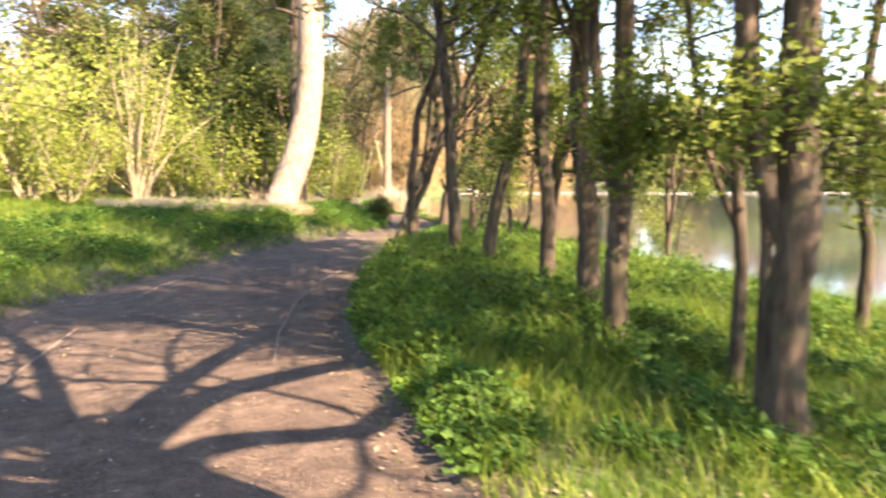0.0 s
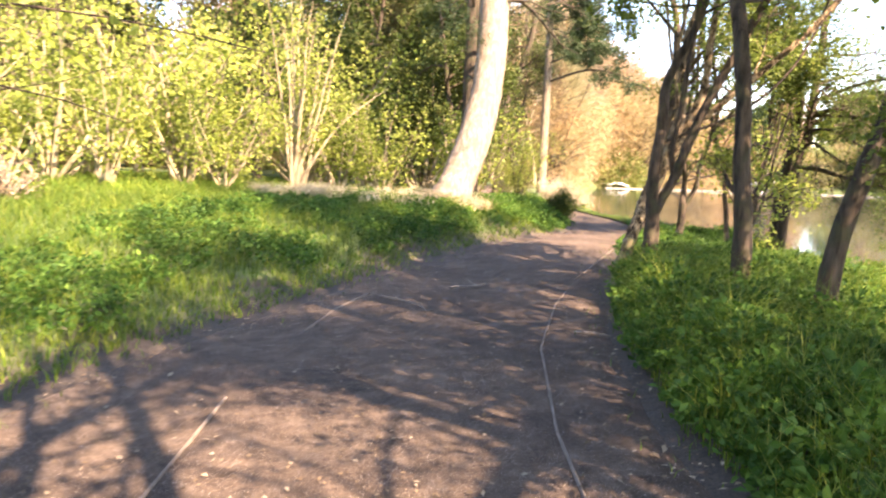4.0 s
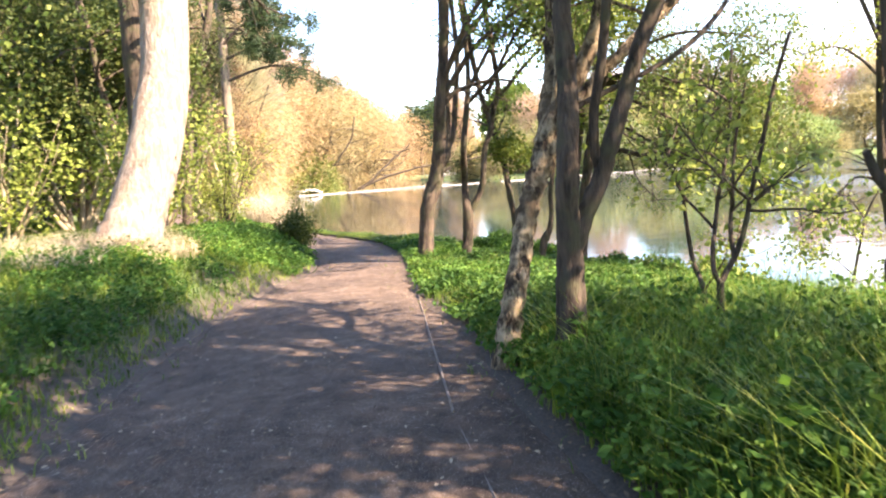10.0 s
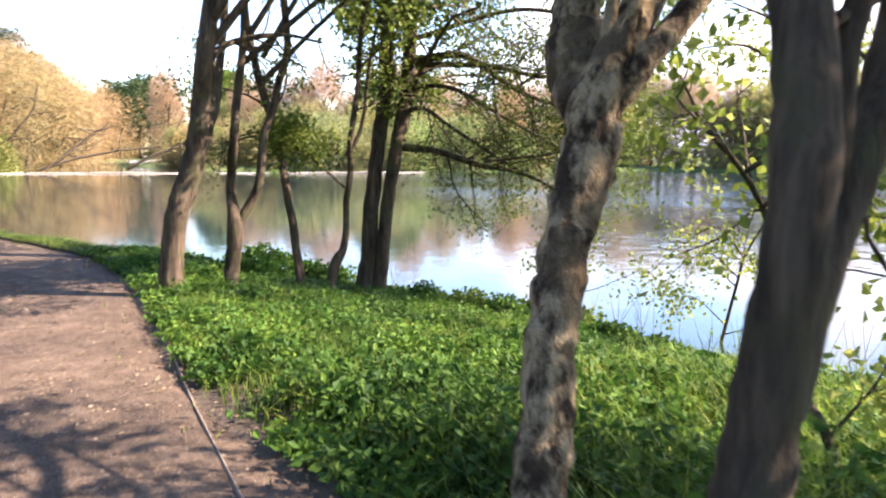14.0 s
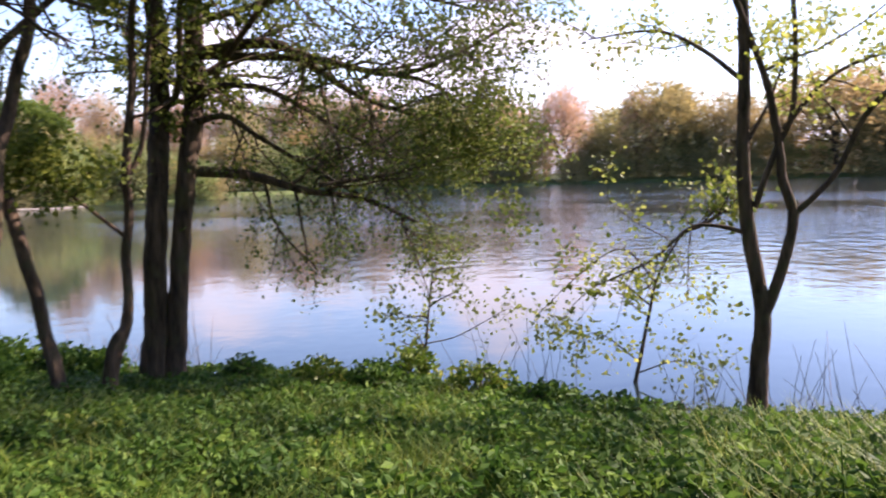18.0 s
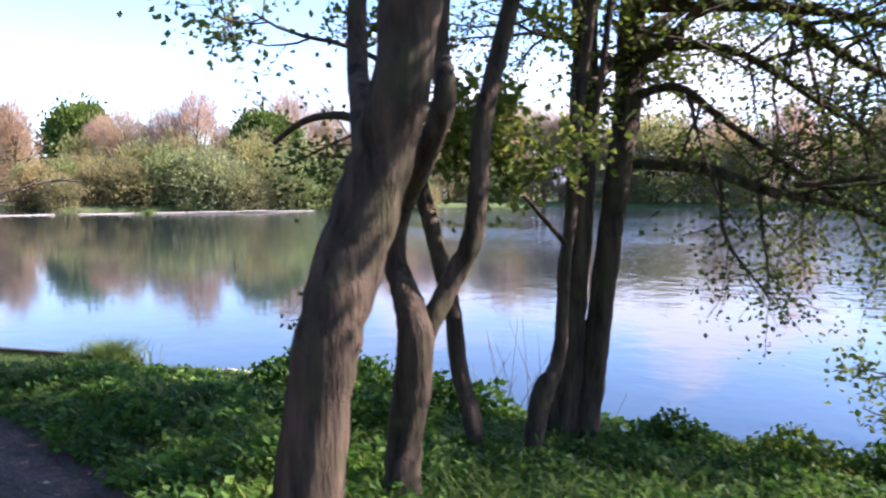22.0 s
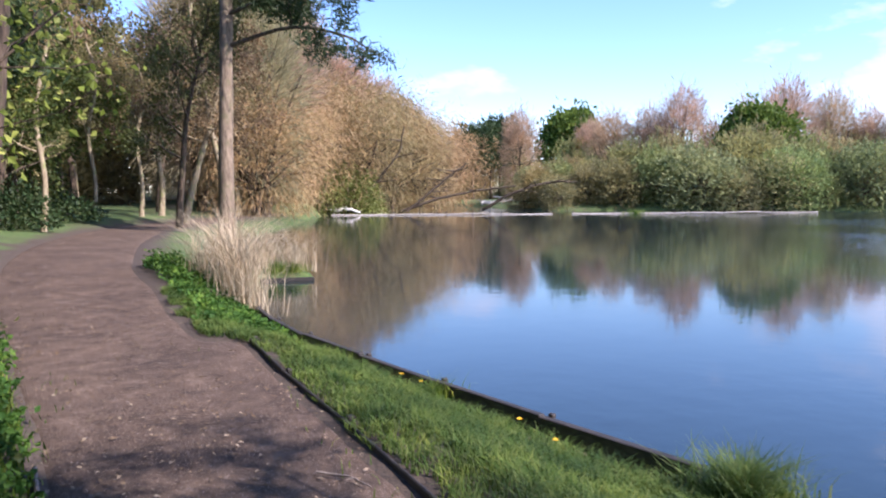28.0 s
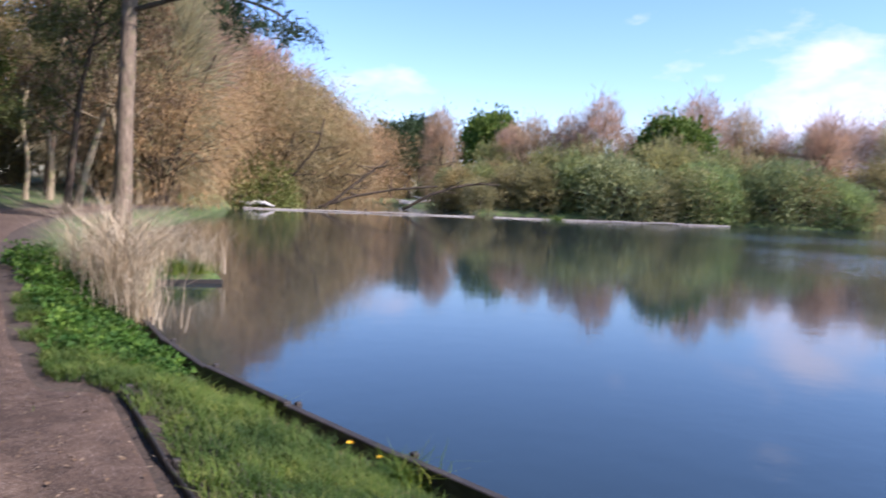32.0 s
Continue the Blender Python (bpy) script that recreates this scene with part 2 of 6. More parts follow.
M_GROUND, M_PATH, M_WATER = ground_material(), path_material(), water_material()
M_BARK = bark("alder_bark", (0.018, 0.014, 0.010), (0.13, 0.092, 0.06), (0.07, 0.062, 0.032), 13.0, 0.06, 0.16)
M_BARK_PALE = bark("flaking_bark", (0.045, 0.028, 0.016), (0.41, 0.295, 0.165), (0.13, 0.088, 0.048), 12.0, 0.14, 0.5, 0.075)
M_BARK_PINE = bark("pine_bark", (0.14, 0.095, 0.062), (0.39, 0.305, 0.22), (0.25, 0.17, 0.11), 13.0, 0.06, 0.3, 0.2)
M_BARK_GREY = bark("hazel_bark", (0.16, 0.12, 0.07), (0.36, 0.29, 0.18), (0.20, 0.20, 0.08), 10.0, 0.01)
M_BARK_WARM = bark("brown_pine_bark", (0.085, 0.062, 0.042), (0.27, 0.205, 0.135), (0.15, 0.125, 0.07), 10.0, 0.03)
M_WOOD_OLIVE = leafy("woodland_bud", (0.11, 0.10, 0.05), (0.17, 0.15, 0.075), (0.24, 0.20, 0.10), 0.4, 0.6, each=True)
M_WOOD_TWIG = leafy("woodland_twig", (0.15, 0.105, 0.07), (0.22, 0.155, 0.105), (0.28, 0.21, 0.14), 0.4, 0.7, each=True)
M_LEAF_LIME = leafy("spring_leaf_lime", (0.19, 0.25, 0.04), (0.33, 0.38, 0.075), (0.48, 0.49, 0.14), 0.5)
M_LEAF_GREEN = leafy("alder_leaf", (0.09, 0.13, 0.022), (0.17, 0.22, 0.04), (0.27, 0.30, 0.07))
M_LEAF_ALDER = leafy("bough_leaf", (0.065, 0.10, 0.02), (0.115, 0.16, 0.032), (0.185, 0.215, 0.055))
M_LEAF_FRESH = leafy("hazel_leaf", (0.15, 0.20, 0.035), (0.26, 0.31, 0.06), (0.38, 0.41, 0.11), 0.5)
M_TURF = leafy("turf_blade", (0.06, 0.11, 0.022), (0.105, 0.165, 0.036), (0.20, 0.235, 0.075), 0.35, 0.55, True)
# darker copy of the grass; the trees' shade is put into its colour
M_BANK_SHADED = leafy("shaded_bank_grass_blade", (0.045, 0.09, 0.014), (0.085, 0.145, 0.024), (0.17, 0.21, 0.05), 0.35, 0.5, True)
M_LEAF_DEEP = leafy("woodland_leaf", (0.04, 0.065, 0.016), (0.08, 0.11, 0.025), (0.15, 0.16, 0.05))
M_HERB = leafy("bank_herb", (0.035, 0.09, 0.015), (0.068, 0.152, 0.025), (0.14, 0.24, 0.048), 0.4, 0.6, True)
M_GRASS = leafy("grass_blade", (0.07, 0.13, 0.016), (0.13, 0.21, 0.028), (0.27, 0.30, 0.07), 0.4, 0.45, True)
M_DRY = leafy("dry_reed", (0.42, 0.32, 0.22), (0.60, 0.49, 0.35), (0.70, 0.61, 0.47), 0.3, 0.7)
M_PINE = leafy("pine_needles", (0.022, 0.045, 0.018), (0.04, 0.07, 0.025), (0.07, 0.09, 0.035), 0.25, 0.5)
M_WILLOW = leafy("willow_twig", (0.33, 0.235, 0.145), (0.45, 0.33, 0.205), (0.52, 0.40, 0.245), 0.4, 0.7, each=True)
M_TWIG_PINK = leafy("budding_twig", (0.40, 0.29, 0.24), (0.50, 0.37, 0.30), (0.56, 0.44, 0.35), 0.55, 0.7, each=True)
M_OLIVE = leafy("sallow_leaf", (0.25, 0.24, 0.13), (0.34, 0.32, 0.17), (0.44, 0.39, 0.22), 0.4, 0.6, each=True)
M_OAK = leafy("budding_oak_twig", (0.27, 0.225, 0.125), (0.38, 0.315, 0.175), (0.46, 0.40, 0.22), 0.55, 0.7, each=True)
M_SAGE = leafy("sage_leaf", (0.24, 0.27, 0.14), (0.33, 0.36, 0.18), (0.42, 0.43, 0.23), 0.4, 0.6, each=True)
M_FRESH = leafy("chestnut_leaf", (0.075, 0.125, 0.022), (0.12, 0.18, 0.034), (0.17, 0.225, 0.05), 0.35, 0.5)
M_YOUNG = leafy("young_willow_leaf", (0.13, 0.16, 0.045), (0.20, 0.23, 0.065), (0.29, 0.30, 0.11), 0.4, 0.5)
M_BOARD = plain("wet_board", (0.012, 0.010, 0.008), (0.05, 0.04, 0.03), 6.0, 0.7, (1, 1, 4))
M_EDGING = plain("weathered_edging", (0.10, 0.075, 0.055), (0.26, 0.20, 0.15), 9.0, 0.85, (1, 1, 6))
M_BOOM = plain("bleached_timber", (0.26, 0.23, 0.19), (0.44, 0.40, 0.34), 3.0, 0.8)
M_BLEACH = plain("sun_bleached_wood", (0.48, 0.44, 0.38), (0.74, 0.69, 0.61), 3.0, 0.8)
M_STICK = plain("dead_stick", (0.12, 0.09, 0.07), (0.30, 0.24, 0.18), 20.0, 0.9)

# ---- mesh helpers ----
WATER_Z = -0.60


def mesh_of(name, verts, faces, mat, smooth=False):
    """A mesh out of arrays: verts (n, 3), faces a list of (m, k) index arrays."""
    me = bpy.data.meshes.new(name)
    verts = np.asarray(verts, dtype=np.float32)
    faces = [np.asarray(f, dtype=np.int32) for f in faces if len(f)]
    me.vertices.add(len(verts))
    me.vertices.foreach_set("co", verts.ravel())
    total = sum(f.size for f in faces)
    count = sum(len(f) for f in faces)
    me.loops.add(total)
    me.loops.foreach_set("vertex_index", np.concatenate([f.ravel() for f in faces]))
    me.polygons.add(count)
    sizes = np.concatenate([np.full(len(f), f.shape[1], dtype=np.int32) for f in faces])
    me.polygons.foreach_set("loop_start", np.concatenate([[0], np.cumsum(sizes)[:-1]]).astype(np.int32))
    me.polygons.foreach_set("loop_total", sizes)
    me.polygons.foreach_set("use_smooth", np.full(count, smooth))
    me.update(calc_edges=True)
    me.materials.append(mat)
    return me


class Shape:
    """Collects tubes and leaves, to become one mesh."""

    def __init__(self):
        self.v, self.f, self.n = [], [], 0

    def add(self, verts, faces):
        self.v.append(np.asarray(verts, dtype=float))
        self.f.append(np.asarray(faces, dtype=int) + self.n)
        self.n += len(verts)

    def mesh(self, name, mat, smooth=False):
        by = {}
        for f in self.f:
            by.setdefault(f.shape[1], []).append(f)
        return mesh_of(name, np.concatenate(self.v), [np.concatenate(q) for q in by.values()], mat, smooth)


def smooth_line(pts, n):
    """n points evenly along a Catmull-Rom line through pts."""
    p = np.asarray(pts, dtype=float)
    if len(p) < 3:
        return p[0] + (p[-1] - p[0]) * np.linspace(0, 1, n)[:, None]
    q = np.vstack([2 * p[0] - p[1], p, 2 * p[-1] - p[-2]])
    u = np.linspace(0, len(p) - 1 - 1e-6, n)
    k = u.astype(int)
    t = (u - k)[:, None]
    a, b, c, d = q[k], q[k + 1], q[k + 2], q[k + 3]
    return 0.5 * (2 * b + (c - a) * t + (2 * a - 5 * b + 4 * c - d) * t ** 2 + (3 * b - a - 3 * c + d) * t ** 3)


def tube(shape, line, radii, sides=8, lumps=0.0, rng=None):
    """A closed tube round a line, with a radius at each point."""
    line = np.asarray(line, dtype=float)
    n = len(line)
    radii = np.broadcast_to(np.asarray(radii, dtype=float), (n,))
    tang = np.gradient(line, axis=0)
    tang /= np.linalg.norm(tang, axis=1)[:, None] + 1e-9
    ref = np.array([0.0, 0.0, 1.0]) if abs(tang[0][2]) < 0.9 else np.array([1.0, 0.0, 0.0])
    side = np.cross(tang, ref)
    side /= np.linalg.norm(side, axis=1)[:, None] + 1e-9
    other = np.cross(tang, side)
    a = np.linspace(0, 2 * np.pi, sides, endpoint=False)
    r = np.repeat(radii[:, None], sides, axis=1)
    if lumps and rng is not None:
        w = rng.normal(0, 1, (n, sides))
        w = (w + np.roll(w, 1, 1) + np.roll(w, -1, 1)) / 2
        r = r * (1 + lumps * w)
    ring = line[:, None, :] + r[:, :, None] * (np.cos(a)[None, :, None] * side[:, None, :] + np.sin(a)[None, :, None] * other[:, None, :])
    verts = ring.reshape(-1, 3)
    i, j = np.meshgrid(np.arange(n - 1), np.arange(sides), indexing="ij")
    j2 = (j + 1) % sides
    faces = np.stack([i * sides + j, i * sides + j2, (i + 1) * sides + j2, (i + 1) * sides + j], axis=-1).reshape(-1, 4)
    shape.add(verts, faces)
    tip = np.vstack([ring[-1], line[-1] + tang[-1] * radii[-1] * 0.6])
    shape.add(tip, np.stack([np.arange(sides), (np.arange(sides) + 1) % sides, np.full(sides, sides)], axis=1))


def unit(v):
    return v / (np.linalg.norm(v, axis=-1, keepdims=True) + 1e-9)


def leaves(shape, centres, rng, size=0.06, ratio=0.6, along=None, droop=0.0, vary=0.35):
    """A folded leaf at every centre, turned at random, or lying along a direction."""
    c = np.asarray(centres, dtype=float)
    n = len(c)
    if n == 0:
        return
    d = unit(rng.normal(0, 1, (n, 3)) + (0 if along is None else np.asarray(along) * 2.0))
    d[:, 2] -= droop
    d = unit(d)
    s = unit(np.cross(d, unit(rng.normal(0, 1, (n, 3)))))
    up = np.cross(s, d)
    length = size * (1 + vary * rng.uniform(-1, 1, n))[:, None]
    w = length * ratio * 0.5
    base = c - d * length * 0.5
    verts = np.stack([base, base + d * length * 0.55 + s * w + up * w * 0.35, base + d * length, base + d * length * 0.55 - s * w + up * w * 0.35], axis=1)
    k = np.arange(n)[:, None] * 4
    shape.add(verts.reshape(-1, 3), np.hstack([k, k + 1, k + 2, k + 3]))


def blades(shape, roots, rng, height, width, lean=0.35, vary=0.4, curl=0.5):
    """Grass blades: two quads and a tip each."""
    p = np.asarray(roots, dtype=float)
    n = len(p)
    if n == 0:
        return
    h = np.broadcast_to(np.asarray(height, dtype=float), (n,)) * (1 + vary * rng.uniform(-1, 1, n))
    a = rng.uniform(0, 2 * np.pi, n)
    d = np.stack([np.cos(a), np.sin(a), np.zeros(n)], 1)
    s = np.stack([-np.sin(a), np.cos(a), np.zeros(n)], 1)
    l = lean * rng.uniform(0.2, 1.6, n)
    up = np.array([0, 0, 1.0])
    mid = p + (d * (l * 0.4)[:, None] + up) * (h * 0.55)[:, None]
    tip = p + (d * (l * (1 + curl))[:, None] + up * 0.95) * h[:, None]
    w = s * (width * 0.5)
    verts = np.stack([p - w, p + w, mid + w * 0.8, mid - w * 0.8, tip], axis=1).reshape(-1, 3)
    k = np.arange(n)[:, None] * 5
    shape.add(verts, np.hstack([k, k + 1, k + 2, k + 3]))
    shape.f.append(np.hstack([k + 3, k + 2, k + 4]) + shape.n - len(verts))


def part(name, me, parent, label="", kind=""):
    ob = new(name, me)
    ob.parent = parent
    if kind:
        ob["kind"] = kind
    if label:
        ob["label"] = label
    return ob


def thing(name, label, category, at=(0, 0, 0), group="", kind=""):
    ob = new(name)
    ob.location = at
    return tagged(ob, label, category, group, kind)


# ---- plan of the ground ----
PATH_LEFT = [(-3.67, -60.01), (-3.41, -20.04), (-3.24, -4.09), (-3.07, -0.11), (-2.71, 4.16), (-1.83, 6.85), (-0.71, 8.76), (0.64, 10.74), (2.29, 13.16), (4.16, 15.46), (5.76, 17.08), (7.08, 18.22), (8.37, 20.36),
             (8.9, 22.27), (9.15, 23.89), (9.33, 26.53), (9.7, 31.69), (10.45, 37.16), (11.95, 43.65), (15.09, 51.45), (20.87, 60.08), (29.86, 72)]
PATH_RIGHT = [(0.33, -60.01), (0.69, -20.04), (0.86, -4.09), (0.92, -0.12), (1.5, 3.42), (1.96, 5.58), (2.83, 7.81), (3.64, 9.39), (4.62, 11.15), (5.69, 12.84), (6.68, 14.82), (7.78, 16.44), (9.35, 18.75),
              (10.26, 20.67), (10.67, 22.45), (11.07, 24.65), (11.45, 26.4), (11.41, 26.7), (11.17, 27), (11.37, 28.45), (11.95, 31.25), (12.65, 35.25), (14.8, 42.64), (17.92, 50.49), (23.41, 58.64), (31.86, 70)]
SHORE = [(5.74, -60.01), (7.99, -22.03), (9.01, -6.06), (9.63, 1.94), (10.01, 6.98), (10.32, 10.46), (10.82, 12.07), (11.47, 13.18), (12.16, 14.51), (12.52, 16.31), (12.69, 18.09), (12.96, 20.02), (12.87, 21.55), (12.9, 22.25),
         (12.86, 23.25), (12.86, 24.15), (12.86, 25.05), (12.89, 25.95), (12.9, 26.95), (12.89, 28.05), (13.09, 29.45), (13.45, 31.05), (15.65, 36.1), (16.85, 35.5), (17.68, 38.13), (17.19, 41.64), (19.66, 48.57), (25.92, 58.16), (34.88, 72), (40.95, 82)]
FAR_SHORE = [(50, 100), (66, 122), (84, 126), (84, 108), (76, 92), (72, 82), (82, 73), (92, 64), (100, 55), (108, 50), (122, 58), (138, 34), (140, 0), (132, -40), (100, -90), (45, -115), (8, -90)]
LAKE = np.array(SHORE + FAR_SHORE, dtype=float)
PATH_POLY = np.array(PATH_LEFT + PATH_RIGHT[::-1], dtype=float)


def inside(x, y, poly):
    hit = np.zeros(x.shape, dtype=bool)
    n = len(poly)
    for i in range(n):
        (x1, y1), (x2, y2) = poly[i], poly[(i + 1) % n]
        if y1 == y2:
            continue
        cross = ((y1 > y) != (y2 > y)) & (x < (x2 - x1) * (y - y1) / (y2 - y1) + x1)
        hit ^= cross
    return hit


def dist_to(x, y, line, closed=False):
    best = np.full(x.shape, 1e9)
    n = len(line)
    for i in range(n if closed else n - 1):
        (x1, y1), (x2, y2) = line[i], line[(i + 1) % n]
        dx, dy = x2 - x1, y2 - y1
        t = np.clip(((x - x1) * dx + (y - y1) * dy) / (dx * dx + dy * dy + 1e-9), 0, 1)
        best = np.minimum(best, np.hypot(x - x1 - t * dx, y - y1 - t * dy))
    return best


def wobble(x, y):
    return 0.5 * np.sin(x * 1.7 + 0.6 * y) * np.cos(y * 1.3 - 0.4 * x) + 0.3 * np.sin(3.1 * x + 1.1) * np.sin(2.7 * y + 0.4) + 0.2 * np.sin(6.3 * x - 2.0 * y)


def height(x, y):
    """The ground's height: level on the path, falling to the lake, rising a little on the wood's side."""
    x, y = np.asarray(x, dtype=float), np.asarray(y, dtype=float)
    wet = inside(x, y, LAKE)
    d_shore = dist_to(x, y, LAKE, True)
    on_path = inside(x, y, PATH_POLY)
    d_left, d_right = dist_to(x, y, PATH_LEFT), dist_to(x, y, PATH_RIGHT)
    rel = np.clip(d_shore / (d_shore + d_right + 1e-6), 0, 1)
    steep = np.interp(y, [4, 9, 13, 17, 19.2, 20.6, 22.05, 31.65, 31.75], [0.75, 1.05, 1.45, 1.4, 0.95, 0.9, 1.2, 1.2, 0.75])
    shelf = np.interp(y, [4, 9, 13, 17, 18.8], [1.25, 1.2, 1.08, 1.1, 1.25])
    bank = WATER_Z + 0.10 + (0.0 - WATER_Z - 0.10) * np.minimum(1, rel * shelf) ** steep
    rise = np.interp(y, [4, 9, 14, 21, 26], [4.0, 3.0, 1.3, 1.3, 3.0])
    wood = np.interp(y, [4, 14, 21, 26], [0.55, 0.66, 0.66, 0.55]) * (1 - np.exp(-d_left / rise)) + 0.012 * np.minimum(d_left, 60)
    z = np.where(d_left < d_right, wood, bank)
    far = -0.5 + 0.8 * (1 - np.exp(-d_shore / 2.5))
    z = np.where((d_right > 24) & ~on_path, np.maximum(z, far), z)
    z = z + 0.035 * wobble(x, y) * (~on_path)
    z = np.where(on_path, 0.008 * wobble(x * 2, y * 2), z)
    return np.where(wet, WATER_Z - 0.15 - np.minimum(1.6, d_shore * 0.4), z)


def h_at(x, y):
    return float(height(np.array([x]), np.array([y]))[0])


def axis(fine0, fine1, step, limit):
    a = list(np.arange(fine0, fine1 + 1e-6, step))
    lo, hi, s = [], [], step
    x = fine0
    while x > -limit:
        s *= 1.28
        x -= s
        lo.append(x)
    s, x = step, fine1
    while x < limit:
        s *= 1.28
        x += s
        hi.append(x)
    return np.array(lo[::-1] + a + hi)


def stretch_of(near, extra):
    return np.unique(np.round(np.concatenate([near] + [np.arange(*e) for e in extra]), 3))


gx = stretch_of(axis(-8, 20, 0.22, 2500), [(20, 160, 2.0)])
gy = stretch_of(axis(-6, 48, 0.25, 2500), [(48, 146, 2.0), (-122, -6, 3.0)])
GX, GY = np.meshgrid(gx, gy, indexing="xy")
near_edge = np.minimum(dist_to(GX.ravel(), GY.ravel(), PATH_LEFT), dist_to(GX.ravel(), GY.ravel(), PATH_RIGHT))
GZ = height(GX.ravel(), GY.ravel()) - 0.06 * inside(GX.ravel(), GY.ravel(), PATH_POLY) * np.minimum(1, near_edge / 0.25)
ii, jj = np.meshgrid(np.arange(len(gy) - 1), np.arange(len(gx) - 1), indexing="ij")
nx = len(gx)
quads = np.stack([ii * nx + jj, ii * nx + jj + 1, (ii + 1) * nx + jj + 1, (ii + 1) * nx + jj], -1).reshape(-1, 4)
ground_mesh = mesh_of("ground", np.stack([GX.ravel(), GY.ravel(), GZ], 1), [quads], M_GROUND, True)
worn = ground_mesh.attributes.new("worn", "FLOAT", "POINT")
worn.data.foreach_set("value", np.clip(np.maximum(1.25 - near_edge / (0.7 + 0.35 * wobble(GX.ravel() * 1.3, GY.ravel() * 1.1)), 1.9 - np.hypot(GX.ravel() + 4.3, (GY.ravel() - 8.4) * 0.8) * (1 + 0.25 * wobble(GX.ravel() * 1.7, GY.ravel() * 1.9))), 0, 1).astype(np.float32))
tagged(new("ground", ground_mesh), "grassy lakeside ground sloping down to the water", "ground", kind="structure")

wv = np.array([(-60, -300, WATER_Z), (400, -300, WATER_Z), (400, 300, WATER_Z), (-60, 300, WATER_Z)], dtype=float)
tagged(new("water", mesh_of("water", wv, [np.array([[0, 1, 2, 3]])], M_WATER)), "calm lake water mirroring sky and trees", "water", kind="structure")


def strip(left, right, n, m, lift):
    """A sheet between two lines that run side by side."""
    a = smooth_line(np.array(left), n)
    b = smooth_line(np.array(right), n)
    u = np.linspace(0, 1, m)[None, :, None]
    p = a[:, None, :] * (1 - u) + b[:, None, :] * u
    x, y = p[..., 0].ravel(), p[..., 1].ravel()
    z = 0.012 * wobble(x * 2.3, y * 2.1) + lift
    edge = np.broadcast_to(np.minimum(u[..., 0], 1 - u[..., 0]) * 2, (n, m)).ravel()
    z = z - 0.05 * (1 - np.minimum(1, edge * 9))
    i, j = np.meshgrid(np.arange(n - 1), np.arange(m - 1), indexing="ij")
    q = np.stack([i * m + j, i * m + j + 1, (i + 1) * m + j + 1, (i + 1) * m + j], -1).reshape(-1, 4)
    return np.stack([x, y, z], 1), q
pv, pq = strip(PATH_LEFT, PATH_RIGHT, 420, 22, 0.0)
tagged(new("path", mesh_of("path", pv, [pq], M_PATH, True)), "trodden brown earth footpath dappled with shade", "path", kind="structure")

# ---- trees ----


def limb(shape, rng, p, d, length, r, level, tips, bend=0.3, up=0.06, kids=5, thin=0.5):
    """A branch that wanders, with side branches; the points of the last twigs go to tips."""
    n = 6 if level else 4
    pts = [np.asarray(p, dtype=float)]
    d = unit(np.asarray(d, dtype=float))
    for _ in range(n):
        d = unit(d + rng.normal(0, bend, 3) * 0.6 + np.array([0, 0, up]))
        pts.append(pts[-1] + d * length / n)
    pts = np.array(pts)
    tube(shape, pts, np.linspace(r, r * 0.35, n + 1), (3, 4, 6, 8)[level])
    if level == 0:
        tips.append(pts[1:])
        return
    for _ in range(kids):
        branch_off(shape, rng, pts, length, r, level, tips, bend, up, kids, thin)


def branch_off(shape, rng, pts, length, r, level, tips, bend, up, kids, thin, lo=0.25):
    u = rng.uniform(lo, 1.0) * (len(pts) - 1)
    k = min(int(u), len(pts) - 2)
    q = pts[k] + (pts[k + 1] - pts[k]) * (u - k)
    t = unit(pts[k + 1] - pts[k])
    side = unit(np.cross(t, rng.normal(0, 1, 3)))
    limb(shape, rng, q, t * 0.6 + side * 0.9, length * rng.uniform(0.35, 0.62), max(0.003, r * thin * (1 - 0.5 * u / len(pts))), level - 1, tips, bend, up, kids, thin)


def dressed(bough, tips, rng, leaf, foliage, droop, loose):
    """The leaves of one bough, as a part of it."""
    if not leaf or not tips:
        return
    pts = np.concatenate(tips)
    c = np.repeat(pts, leaf[0], axis=0) + rng.normal(0, leaf[1] * loose, (len(pts) * leaf[0], 3))
    s = Shape()
    leaves(s, c, rng, leaf[1], 0.72, droop=droop)
    part("foliage", s.mesh("foliage", foliage), bough, "fresh spring leaves", "stuff")


